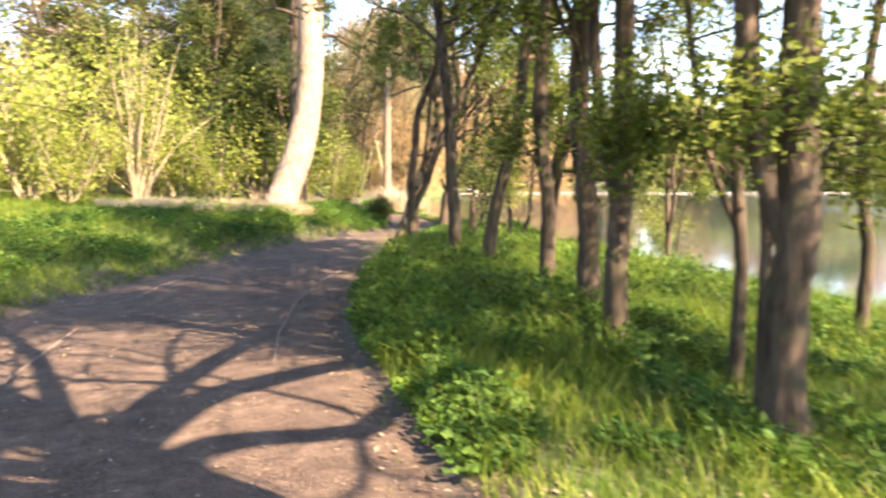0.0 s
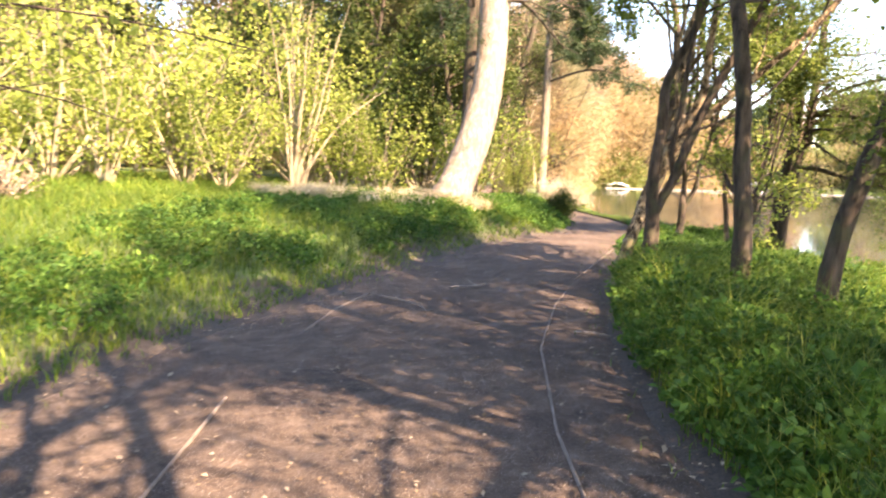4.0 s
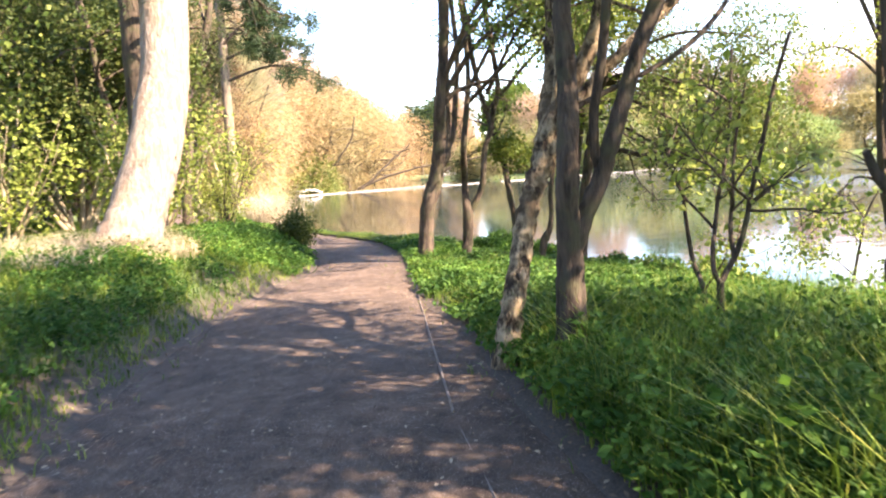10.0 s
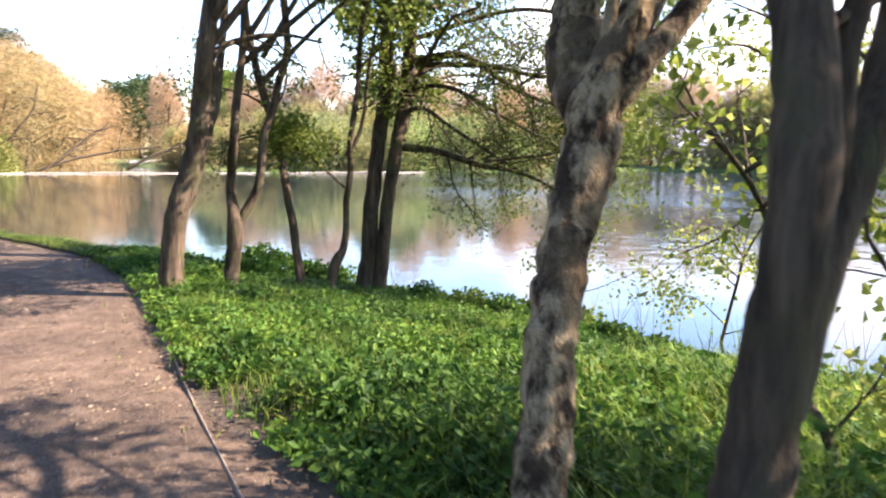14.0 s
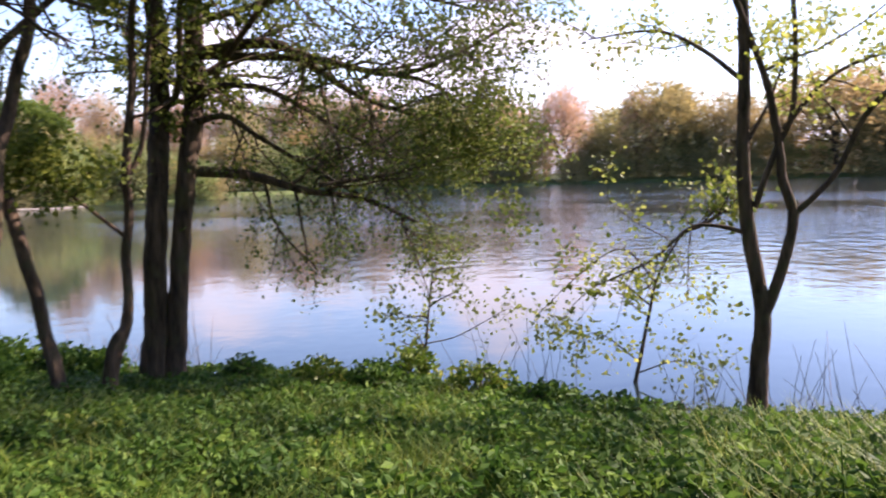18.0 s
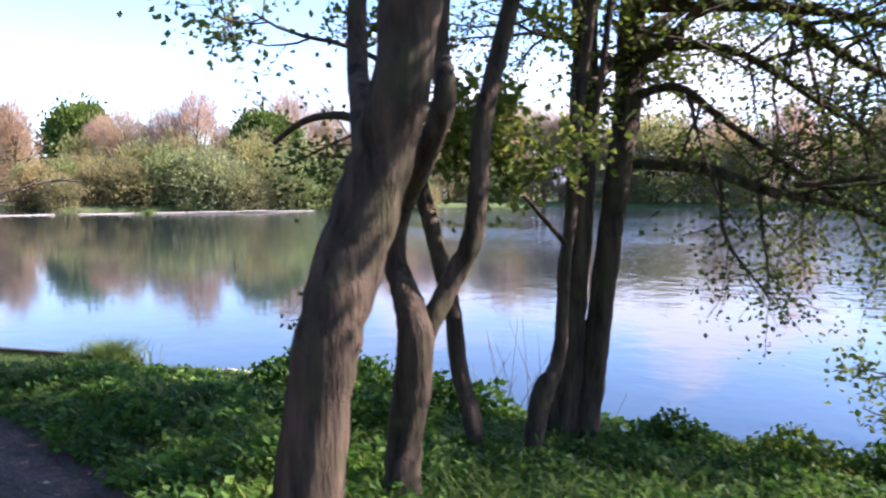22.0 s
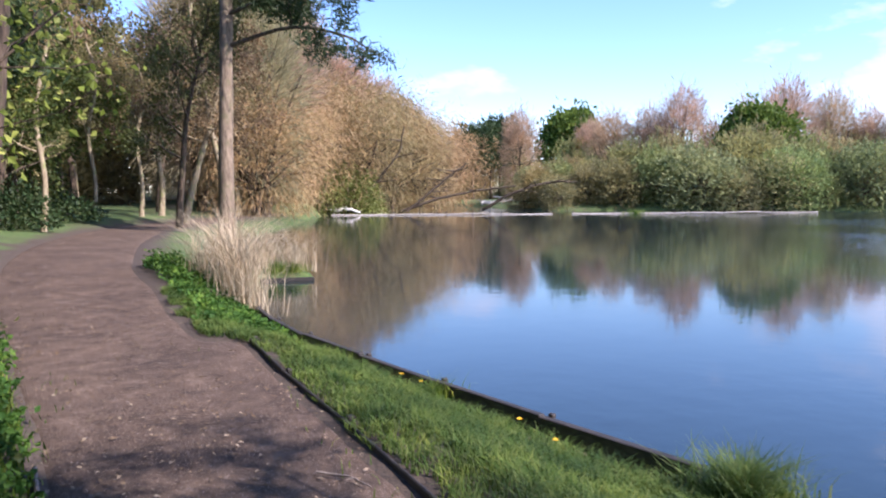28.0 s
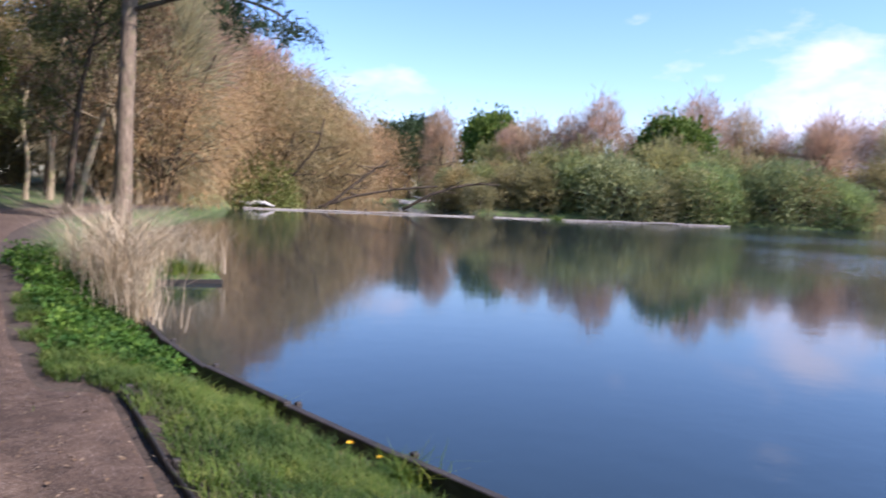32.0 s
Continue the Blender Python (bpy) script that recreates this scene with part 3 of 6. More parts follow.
def bank_tree(name, label, stems, limbs=(), auto=6, zmin=1.6, reach=(0.9, 1.7), top=6.0, leaf=(9, 0.055), mat=M_BARK, foliage=M_LEAF_GREEN, seed=1, up=0.06, level=2, kids=5, group="", category="tree", sides=12, droop=0.2, broken=(), loose=1.5, lumps=0.05):
    """A tree from its stems (points, thick and thin radius), its own limbs (points, radius) and grown ones."""
    rng = np.random.default_rng(seed)
    base = np.array(stems[0][0][0], dtype=float)
    t = thing(name, label, category, base, group)
    lines = []
    for k, (pts, r0, r1) in enumerate(stems):
        pts = [np.array(p, dtype=float) - base for p in pts]
        run = unit(pts[-1] - pts[-2])
        while top and pts[-1][2] + base[2] < top:
            run = unit(run + rng.normal(0, 0.16, 3) + np.array([0, 0, 0.15]))
            pts.append(pts[-1] + run * 0.8)
        n = max(14, len(pts) * 5)
        line = smooth_line(pts, n)
        rad = np.linspace(r0, r1, n) if np.isscalar(r0) else np.interp(np.linspace(0, len(pts) - 1, n), np.linspace(0, len(r0) - 1, len(r0)), r0)
        if k == 0:
            rad = rad * (1 + 0.3 * np.exp(-np.linspace(0, 14, n)))
        s = Shape()
        tube(s, line, rad, sides, lumps, rng)
        part("trunk" if k == 0 else "stem", s.mesh("trunk", mat, True), t)
        lines.append((line, rad))
    for pts, r, *own_leaf in limbs:
        s = Shape()
        line = smooth_line(np.array(pts, dtype=float) - base, 14)
        tube(s, line, np.linspace(r, r * 0.3, 14), 7, 0.04, rng)
        own = []
        total = np.linalg.norm(np.diff(line, axis=0), axis=1).sum()
        for _ in range(kids + 3):
            branch_off(s, rng, line, total * 0.9, r * 0.8, own_leaf[1] if len(own_leaf) > 1 else level, own, 0.3, up, kids, 0.5, 0.3)
        own.append(line[7:])
        dressed(part("limb", s.mesh("limb", mat, True), t), own, rng, own_leaf[0] if own_leaf else leaf, foliage, droop, loose)
    for pts, r in broken:
        s = Shape()
        line = smooth_line(np.array(pts, dtype=float) - base, 18)
        tube(s, line, np.linspace(r, r * 0.5, 18), 8, 0.05, rng)
        for _ in range(5):
            branch_off(s, rng, line, 0.3, r * 0.5, 1, [], 0.4, 0.0, 2, 0.4, 0.5)
        part("broken_limb", s.mesh("broken_limb", mat, True), t, "bare hooked broken branch")
    for _ in range(auto):
        line, rad = lines[rng.integers(len(lines))]
        high = np.where(line[:, 2] + base[2] > zmin)[0]
        if len(high) == 0:
            continue
        i = int(rng.choice(high))
        a = rng.uniform(0, 2 * np.pi)
        s = Shape()
        own = []
        limb(s, rng, line[i], (np.cos(a), np.sin(a), rng.uniform(0.1, 0.9)), rng.uniform(*reach), max(0.012, rad[i] * 0.42), level, own, 0.3, up, kids)
        dressed(part("limb", s.mesh("limb", mat, True), t), own, rng, leaf, foliage, droop, loose)
    return t


ALDER = "tall alder with dark ridged bark on the lake bank"
# limbs above 4 m on the first two alders: unseen, added to shade the path
bank_tree("alder", "alder with a slanting dark trunk among green bank herbs", [([(4.50, 7.40, -0.1), (4.57, 7.32, 0.9), (4.67, 7.19, 1.55), (4.80, 7.09, 2.2)], 0.085, 0.05)], [([(4.9, 6.95, 4.4), (5.6, 6.6, 4.9), (6.5, 6.2, 5.2), (7.4, 5.7, 5.3)], 0.04, (8, 0.09)), ([(4.95, 6.9, 4.9), (5.9, 6.2, 5.5), (7.0, 5.6, 5.7), (8.3, 5.2, 5.6)], 0.04, (8, 0.09)), ([(4.9, 6.95, 4.2), (5.8, 7.0, 4.7), (7.0, 6.8, 4.9), (8.3, 6.3, 4.8)], 0.04, (8, 0.09)), ([(4.9, 6.95, 4.6), (5.4, 6.0, 5.4), (6.2, 4.8, 6.2), (6.8, 3.6, 6.8)], 0.05, (5, 0.11)), ([(4.9, 6.95, 4.0), (4.9, 7.6, 4.3), (5.3, 8.3, 4.4), (6.0, 8.6, 4.3)], 0.04, (5, 0.11)), ([(4.9, 6.95, 5.0), (6.0, 6.0, 6.0), (7.4, 5.4, 6.8), (8.4, 5.2, 7.2)], 0.05, (5, 0.11))], auto=24, zmin=3.1, reach=(1.8, 3.4), top=8.0, leaf=(9, 0.075), loose=1.1, seed=11, group="alders on the bank")
bank_tree("alder", "straight slim alder with a broken branch stub on the bank", [([(4.76, 8.79, -0.1), (4.75, 8.79, 0.9), (4.72, 8.84, 1.5), (4.71, 8.87, 2.2)], 0.095, 0.055)],
          limbs=[([(4.8, 8.7, 4.6), (5.4, 7.7, 5.3), (6.2, 6.8, 5.6)], 0.04, (8, 0.09)), ([(4.75, 8.8, 4.0), (5.4, 8.6, 4.6), (6.3, 8.2, 5.0), (7.3, 7.8, 5.2)], 0.045, (5, 0.11)), ([(4.75, 8.8, 4.4), (5.5, 9.0, 5.0), (6.6, 9.2, 5.3), (7.6, 8.6, 5.6)], 0.045, (5, 0.11)), ([(4.75, 8.8, 4.8), (4.9, 7.9, 5.4), (5.0, 6.8, 5.8), (5.2, 5.8, 6.0)], 0.045, (5, 0.11))],
          broken=[([(4.72, 8.85, 1.25), (4.65, 8.93, 1.36), (4.61, 8.97, 1.48)], 0.035)], auto=20, zmin=3.3, reach=(1.6, 3.2), top=8.0, leaf=(8, 0.07), loose=1.1, seed=12, group="alders on the bank")
# high crown above 3.5 m is out of view, spread wide for path shade
bank_tree("alder", "forked alder with thick twin limbs and dark ridged bark", [([(4.99, 11.04, -0.1), (5.04, 11.05, 0.3), (5.06, 11.05, 0.65), (5.04, 11.03, 0.95), (5.00, 11.00, 1.25), (5.00, 10.98, 1.5), (5.05, 11.00, 1.8), (5.12, 11.05, 2.15), (5.2, 11.1, 2.7)], (0.115, 0.104, 0.098, 0.088, 0.080, 0.078, 0.076, 0.068, 0.06, 0.05, 0.045, 0.04), 0.05),
          ([(5.06, 11.00, 0.92), (5.15, 10.96, 1.16), (5.25, 10.92, 1.35), (5.30, 10.86, 1.58), (5.36, 10.81, 1.8), (5.44, 10.78, 2.02), (5.52, 10.72, 2.3)], 0.066, 0.04), ([(5.27, 10.92, 1.42), (5.215, 10.915, 1.6), (5.22, 10.91, 1.85), (5.25, 10.85, 2.2), (5.28, 10.8, 2.7)], 0.036, 0.028),
          ([(5.07, 11.0, 1.82), (5.15, 10.95, 1.9), (5.22, 10.92, 1.93)], 0.02, 0.014)], auto=14, seed=13, group="alders on the bank", zmin=3.5, reach=(1.8, 3.4), top=8.0, leaf=(9, 0.075), loose=1.1)
bank_tree("pollard_alder", "old leaning pollard alder with flaking pale bark and swollen head", [([(4.98, 11.66, -0.1), (5.02, 11.66, 0.2), (5.06, 11.65, 0.4), (5.13, 11.655, 0.6), (5.22, 11.67, 0.8), (5.29, 11.69, 1.0), (5.36, 11.69, 1.2), (5.46, 11.68, 1.4), (5.55, 11.66, 1.6), (5.62, 11.65, 1.8)], (0.098, 0.092, 0.088, 0.083, 0.084, 0.087, 0.086, 0.092, 0.098, 0.095, 0.06, 0.045, 0.04, 0.035, 0.03, 0.03), 0.05),
          ([(5.60, 11.69, 1.62), (5.70, 11.74, 1.74), (5.79, 11.80, 1.88), (5.86, 11.83, 2.02), (5.90, 11.85, 2.2), (5.95, 11.86, 2.6)], (0.05, 0.095, 0.115, 0.11, 0.085, 0.075, 0.065, 0.06, 0.05, 0.04), 0.05), ([(5.60, 11.62, 1.72), (5.66, 11.53, 1.88), (5.80, 11.46, 2.02), (5.86, 11.36, 2.16), (6.02, 11.2, 2.35)], 0.05, 0.034),
          ([(5.62, 11.65, 1.76), (5.67, 11.66, 1.95), (5.70, 11.62, 2.4)], 0.026, 0.018), ([(5.61, 11.63, 1.74), (5.62, 11.58, 1.95), (5.66, 11.52, 2.4)], 0.024, 0.016)], auto=9, leaf=(5, 0.05), seed=14, mat=M_BARK_PALE, zmin=1.9, lumps=0.10, sides=16, group="alders on the bank")
# (14, 0.07) limbs on these three alders: mostly unseen, added to shade trunks and path
bank_tree("alder", "thick dark alder forking above head height beside the footpath", [([(8.72, 17.33, -0.3), (8.75, 17.30, 0.0), (8.77, 17.27, 0.5), (8.80, 17.21, 0.9), (8.89, 17.16, 1.2), (8.94, 17.08, 1.5), (8.91, 16.98, 1.8), (8.91, 16.92, 2.1), (8.84, 16.8, 2.5), (8.9, 16.7, 3.3)], (0.136, 0.128, 0.122, 0.122, 0.130, 0.124, 0.108, 0.10, 0.095, 0.085, 0.075, 0.065, 0.06), 0.07),
          ([(8.92, 17.12, 1.3), (9.12, 17.21, 1.52), (9.32, 17.30, 1.66), (9.45, 17.37, 1.85), (9.7, 17.5, 2.12), (9.85, 17.55, 2.7)], 0.062, 0.034), ([(8.94, 17.06, 1.45), (9.2, 17.16, 1.66), (9.32, 17.2, 1.95), (9.36, 17.2, 2.6)], 0.045, 0.03)],
          [([(8.86, 16.84, 2.45), (9.3, 16.9, 2.75), (9.8, 16.6, 2.9), (10.2, 16.3, 2.85)], 0.05), ([(8.86, 16.8, 2.6), (9.2, 16.2, 3.4), (9.6, 15.4, 3.9), (9.9, 14.7, 4.1)], 0.05, (14, 0.07)), ([(8.9, 16.8, 2.8), (8.85, 16.0, 3.7), (8.9, 15.2, 4.2), (9.2, 14.2, 4.5)], 0.05, (14, 0.07)), ([(8.93, 16.77, 3.0), (9.7, 16.2, 4.2), (10.3, 15.2, 5.0)], 0.05, (14, 0.07))], auto=5, zmin=3.2, seed=15, leaf=(1, 0.035), group="alders on the bank",
          broken=[([(9.46, 17.36, 1.70), (9.54, 17.45, 1.77), (9.54, 17.56, 1.79), (9.52, 17.67, 1.77), (9.51, 17.75, 1.73), (9.50, 17.84, 1.66)], 0.024)])
bank_tree("alder", "crooked alder with a bent side stem over the water", [([(9.55, 17.20, -0.4), (9.60, 17.23, 0.0), (9.65, 17.24, 0.25), (9.64, 17.20, 0.5), (9.64, 17.18, 0.75), (9.67, 17.24, 0.95), (9.73, 17.32, 1.12), (9.71, 17.28, 1.35), (9.55, 17.10, 1.6), (9.46, 16.98, 1.85), (9.57, 17.05, 2.15), (9.7, 17.04, 2.9)], (0.088, 0.084, 0.086, 0.089, 0.09, 0.068, 0.058, 0.055, 0.054, 0.052, 0.05, 0.045, 0.04), 0.05),
          ([(9.66, 17.17, 0.7), (9.74, 17.10, 0.88), (9.79, 17.04, 1.02), (9.81, 16.95, 1.22), (9.84, 16.93, 1.5), (9.89, 16.92, 1.8), (10.0, 16.88, 2.1), (10.02, 16.81, 2.4), (10.06, 16.7, 2.8)], 0.056, 0.036)],
          [([(9.72, 17.08, 2.6), (10.2, 16.0, 3.5), (10.6, 15.0, 4.0)], 0.04, (14, 0.07)), ([(9.72, 17.08, 2.8), (10.0, 16.2, 4.0), (10.3, 15.2, 4.8)], 0.04, (14, 0.07))], auto=4, zmin=2.9, seed=16, leaf=(4, 0.038), foliage=M_LEAF_ALDER, group="alders on the bank")
bank_tree("alder", "slim leaning alder with a sunlit pale flank on the bank", [([(10.70, 17.05, -0.55), (10.87, 17.20, -0.2), (10.93, 17.26, 0.0), (10.98, 17.36, 0.3), (10.97, 17.40, 0.65), (10.98, 17.47, 0.9), (11.02, 17.56, 1.2), (11.06, 17.66, 1.5), (10.99, 17.69, 1.8), (10.86, 17.68, 2.1), (10.7, 17.72, 2.57)], 0.062, 0.048)], [([(10.99, 17.68, 1.75), (10.4, 17.6, 1.78), (9.95, 17.62, 1.62), (9.72, 17.48, 1.36)], 0.018, (7, 0.035), 1), ([(10.94, 17.68, 1.9), (10.45, 17.85, 1.78), (10.15, 18.15, 1.58)], 0.016, (8, 0.035), 1), ([(10.65, 17.6, 2.5), (11.1, 16.6, 3.5), (11.5, 15.6, 4.0)], 0.04, (14, 0.07)), ([(10.65, 17.6, 2.8), (10.9, 16.8, 4.0), (11.2, 15.8, 4.7)], 0.04, (14, 0.07))], auto=5, zmin=1.9, seed=17, leaf=(6, 0.05), foliage=M_LEAF_ALDER, group="alders on the bank")
bank_tree("alder", "thin alder stem with a dark knob low down", [([(11.08, 16.95, -0.6), (11.15, 16.88, -0.1), (11.19, 16.84, 0.12), (11.24, 16.76, 0.3), (11.27, 16.73, 0.6), (11.26, 16.72, 0.95), (11.31, 16.69, 1.3), (11.29, 16.68, 1.7), (11.33, 16.64, 2.1), (11.37, 16.6, 2.5), (11.35, 16.57, 2.96)], (0.066, 0.062, 0.074, 0.05, 0.044, 0.042, 0.042, 0.04, 0.04, 0.036, 0.034), 0.035), ([(11.27, 16.73, 1.55), (11.36, 16.60, 1.8), (11.40, 16.53, 2.1), (11.42, 16.48, 2.6)], 0.026, 0.018)],
          [([(11.26, 16.71, 1.1), (10.91, 17.00, 1.5), (10.60, 17.18, 1.75)], 0.02)], auto=5, zmin=1.5, seed=18, leaf=(12, 0.06), group="alders on the bank")
bank_tree("alder", "twin-trunked dark alder with leafy boughs hanging over the lake", [([(11.85, 16.88, -0.75), (11.90, 16.80, 0.0), (11.89, 16.77, 0.35), (11.90, 16.745, 0.8), (11.96, 16.72, 1.3), (12.06, 16.72, 1.8), (12.18, 16.73, 2.2), (12.26, 16.74, 2.6), (12.3, 16.76, 3.44)], 0.118, 0.088),
          ([(11.93, 16.68, -0.75), (11.97, 16.61, 0.0), (11.96, 16.575, 0.35), (11.98, 16.53, 0.8), (12.05, 16.47, 1.4), (12.10, 16.43, 1.8), (12.18, 16.40, 2.1), (12.30, 16.40, 2.5), (12.34, 16.36, 3.45)], (0.105, 0.10, 0.097, 0.095, 0.093, 0.097, 0.105, 0.105, 0.09, 0.085), 0.085)],
          [([(12.13, 16.46, 1.69), (12.22, 15.84, 1.62), (12.44, 15.35, 1.45), (12.71, 14.78, 1.34), (12.94, 14.22, 1.05)], 0.06),
           ([(12.24, 16.42, 2.84), (12.33, 15.61, 2.95), (12.51, 15.22, 2.72), (12.72, 14.77, 2.42), (12.95, 14.21, 2.22)], 0.068),
           ([(12.18, 16.45, 2.13), (12.14, 16.05, 2.22), (12.28, 15.73, 1.99), (12.57, 15.09, 1.55), (12.76, 14.68, 1.3)], 0.04),
           ([(12.2, 16.44, 2.5), (12.28, 15.71, 2.5), (12.56, 15.01, 2.1), (12.87, 14.32, 1.7)], 0.04),
           ([(12.24, 16.42, 2.84), (12.4, 15.2, 2.78), (12.6, 14.4, 2.62), (12.6, 13.8, 2.78), (12.55, 13.15, 3.08)], 0.045, (7, 0.05)), ([(12.6, 14.6, 2.66), (12.6, 14.1, 2.55), (12.62, 13.7, 2.3), (12.6, 13.4, 2.0)], 0.028, (10, 0.05)),
           ([(12.25, 16.4, 3.15), (12.5, 15.0, 3.5), (12.6, 14.2, 3.42), (12.6, 13.4, 3.2)], 0.04, (8, 0.05)), ([(12.4, 15.2, 1.5), (12.6, 14.4, 1.6), (12.7, 13.8, 1.75), (12.75, 13.3, 1.7)], 0.025, (9, 0.05))],
          auto=13, zmin=2.2, reach=(1.2, 2.4), seed=19, leaf=(6, 0.044), group="alders on the bank", kids=7, up=-0.02, loose=1.9, foliage=M_LEAF_ALDER)
bank_tree("young_alder", "young forked alder with sparse leaves at the water's edge", [([(11.26, 11.16, -0.8), (11.25, 11.14, -0.15), (11.24, 11.12, 0.3), (11.29, 11.23, 1.03), (11.31, 11.27, 1.61), (11.30, 11.27, 2.33), (11.31, 11.29, 3.03)], 0.08, 0.035),
          ([(11.23, 11.11, 0.25), (11.20, 10.97, 0.7), (11.17, 10.90, 1.12), (11.20, 10.98, 1.42), (11.21, 11.0, 1.66), (11.23, 11.07, 2.09), (11.26, 11.15, 2.4)], 0.05, 0.02),
          ([(11.17, 10.89, 1.14), (11.12, 10.76, 1.28), (11.06, 10.59, 1.5), (10.94, 10.44, 1.93), (10.82, 10.19, 2.23)], 0.026, 0.018), ([(11.28, 11.18, 1.2), (11.22, 11.04, 1.66), (11.19, 10.94, 1.89), (11.17, 10.91, 2.08), (11.17, 10.90, 2.49), (11.18, 10.92, 2.9)], 0.026, 0.018)],
          [([(11.29, 11.24, 0.98), (11.39, 11.46, 1.04), (11.49, 11.68, 1.02), (11.61, 11.99, 0.72), (11.80, 12.47, 0.47)], 0.022), ([(11.31, 11.28, 2.28), (11.45, 11.59, 2.58), (11.59, 11.94, 2.77), (11.82, 12.50, 2.76)], 0.024),
           ([(11.18, 10.99, 1.85), (11.06, 10.72, 2.21), (10.93, 10.42, 2.38), (10.73, 9.99, 2.44)], 0.022), ([(11.30, 11.27, 1.7), (11.27, 11.07, 2.1), (11.23, 10.87, 2.7)], 0.02)],
          auto=6, zmin=1.6, top=4.6, seed=20, leaf=(5, 0.05), kids=4, foliage=M_LEAF_LIME, group="alders on the bank")
bank_tree("sapling", "thin sapling with a few bright leaves standing in the shallows", [([(13.11, 14.24, -0.95), (13.11, 14.19, -0.29), (13.12, 14.08, 0.6)], 0.022, 0.008)], [([(13.11, 14.2, -0.35), (13.14, 13.85, -0.28), (13.17, 13.45, -0.08), (13.19, 13.2, 0.05)], 0.009, (3, 0.06), 1), ([(13.11, 14.17, -0.1), (13.09, 14.45, 0.0), (13.07, 14.66, 0.02)], 0.008, (3, 0.06), 1)], auto=8, zmin=-0.5, top=0, reach=(0.3, 0.6), seed=21, leaf=(3, 0.06), level=1, kids=3, foliage=M_LEAF_GREEN, group="waterside saplings")
bank_tree("sapling", "crooked sapling with light green leaves arching over the water", [([(12.28, 12.08, -1.0), (12.26, 11.97, -0.44), (12.24, 11.86, 0.14), (12.22, 11.78, 0.49), (12.18, 11.57, 0.88), (12.15, 11.38, 0.98)], 0.024, 0.007)],
          [([(12.23, 11.8, 0.43), (12.29, 12.13, 0.77), (12.37, 12.57, 0.48), (12.45, 12.98, 0.07)], 0.011, (4, 0.065), 1), ([(12.24, 11.86, 0.2), (12.3, 12.2, 0.45), (12.37, 12.55, 0.25), (12.4, 12.8, -0.1)], 0.010, (4, 0.065), 1), ([(12.26, 11.97, -0.38), (12.33, 12.35, -0.1), (12.38, 12.6, -0.2)], 0.009, (4, 0.06), 1), ([(12.26, 11.97, -0.5), (12.19, 11.59, -0.37), (12.11, 11.23, -0.48)], 0.009, (4, 0.06), 1), ([(12.27, 12.03, -0.86), (12.22, 11.8, -0.82), (12.2, 11.65, -0.87)], 0.008, (3, 0.06), 1)],
          auto=9, zmin=-0.3, top=0, reach=(0.4, 0.75), seed=22, leaf=(4, 0.065), level=1, kids=4, foliage=M_LEAF_GREEN, group="waterside saplings", droop=0.35)
bank_tree("sapling", "slender crooked sapling with sparse leaves among the herbs", [([(6.42, 10.84, -0.3), (6.42, 10.84, 0.2), (6.48, 10.88, 0.42), (6.58, 11.02, 0.6), (6.61, 11.08, 0.8), (6.64, 11.13, 1.05), (6.63, 11.16, 1.25), (6.55, 11.24, 1.45), (6.42, 11.38, 1.66)], 0.026, 0.011)],
          [([(6.46, 10.87, 0.4), (6.48, 10.78, 0.54), (6.5, 10.7, 0.68), (6.52, 10.64, 0.9)], 0.010, (3, 0.06), 1), ([(6.63, 11.15, 1.2), (6.7, 10.95, 1.3), (6.78, 10.7, 1.32), (6.82, 10.4, 1.25)], 0.009, (4, 0.06), 1)], auto=7, zmin=1.0, top=0, reach=(0.35, 0.7), seed=23, leaf=(4, 0.06), level=1, kids=4, foliage=M_LEAF_LIME, group="saplings among the herbs")
bank_tree("sapling_clump", "clump of thin dark sapling stems with sparse leaves", [([(6.02, 10.48, -0.3), (6.03, 10.48, 0.35), (6.02, 10.47, 0.58)], 0.034, 0.026),
          ([(6.02, 10.47, 0.56), (5.99, 10.50, 0.66), (6.05, 10.54, 0.82), (6.17, 10.58, 1.0), (6.29, 10.62, 1.2), (6.52, 10.67, 1.5), (6.66, 10.71, 1.85), (6.75, 10.74, 2.3)], 0.020, 0.011),
          ([(6.02, 10.47, 0.56), (6.09, 10.46, 0.64), (6.15, 10.40, 0.8), (6.22, 10.37, 1.0), (6.26, 10.35, 1.2), (6.28, 10.28, 1.5), (6.30, 10.2, 1.9), (6.36, 10.1, 2.3)], 0.024, 0.012),
          ([(6.13, 10.42, 0.74), (6.16, 10.46, 0.95), (6.22, 10.47, 1.2), (6.36, 10.52, 1.55), (6.4, 10.45, 2.0)], 0.018, 0.009), ([(6.24, 10.36, 1.1), (6.3, 10.2, 1.25), (6.4, 10.0, 1.4)], 0.010, 0.006)],
          auto=14, zmin=0.9, top=0, reach=(0.5, 1.0), seed=24, leaf=(4, 0.06), level=1, kids=4, foliage=M_LEAF_LIME, group="saplings among the herbs")
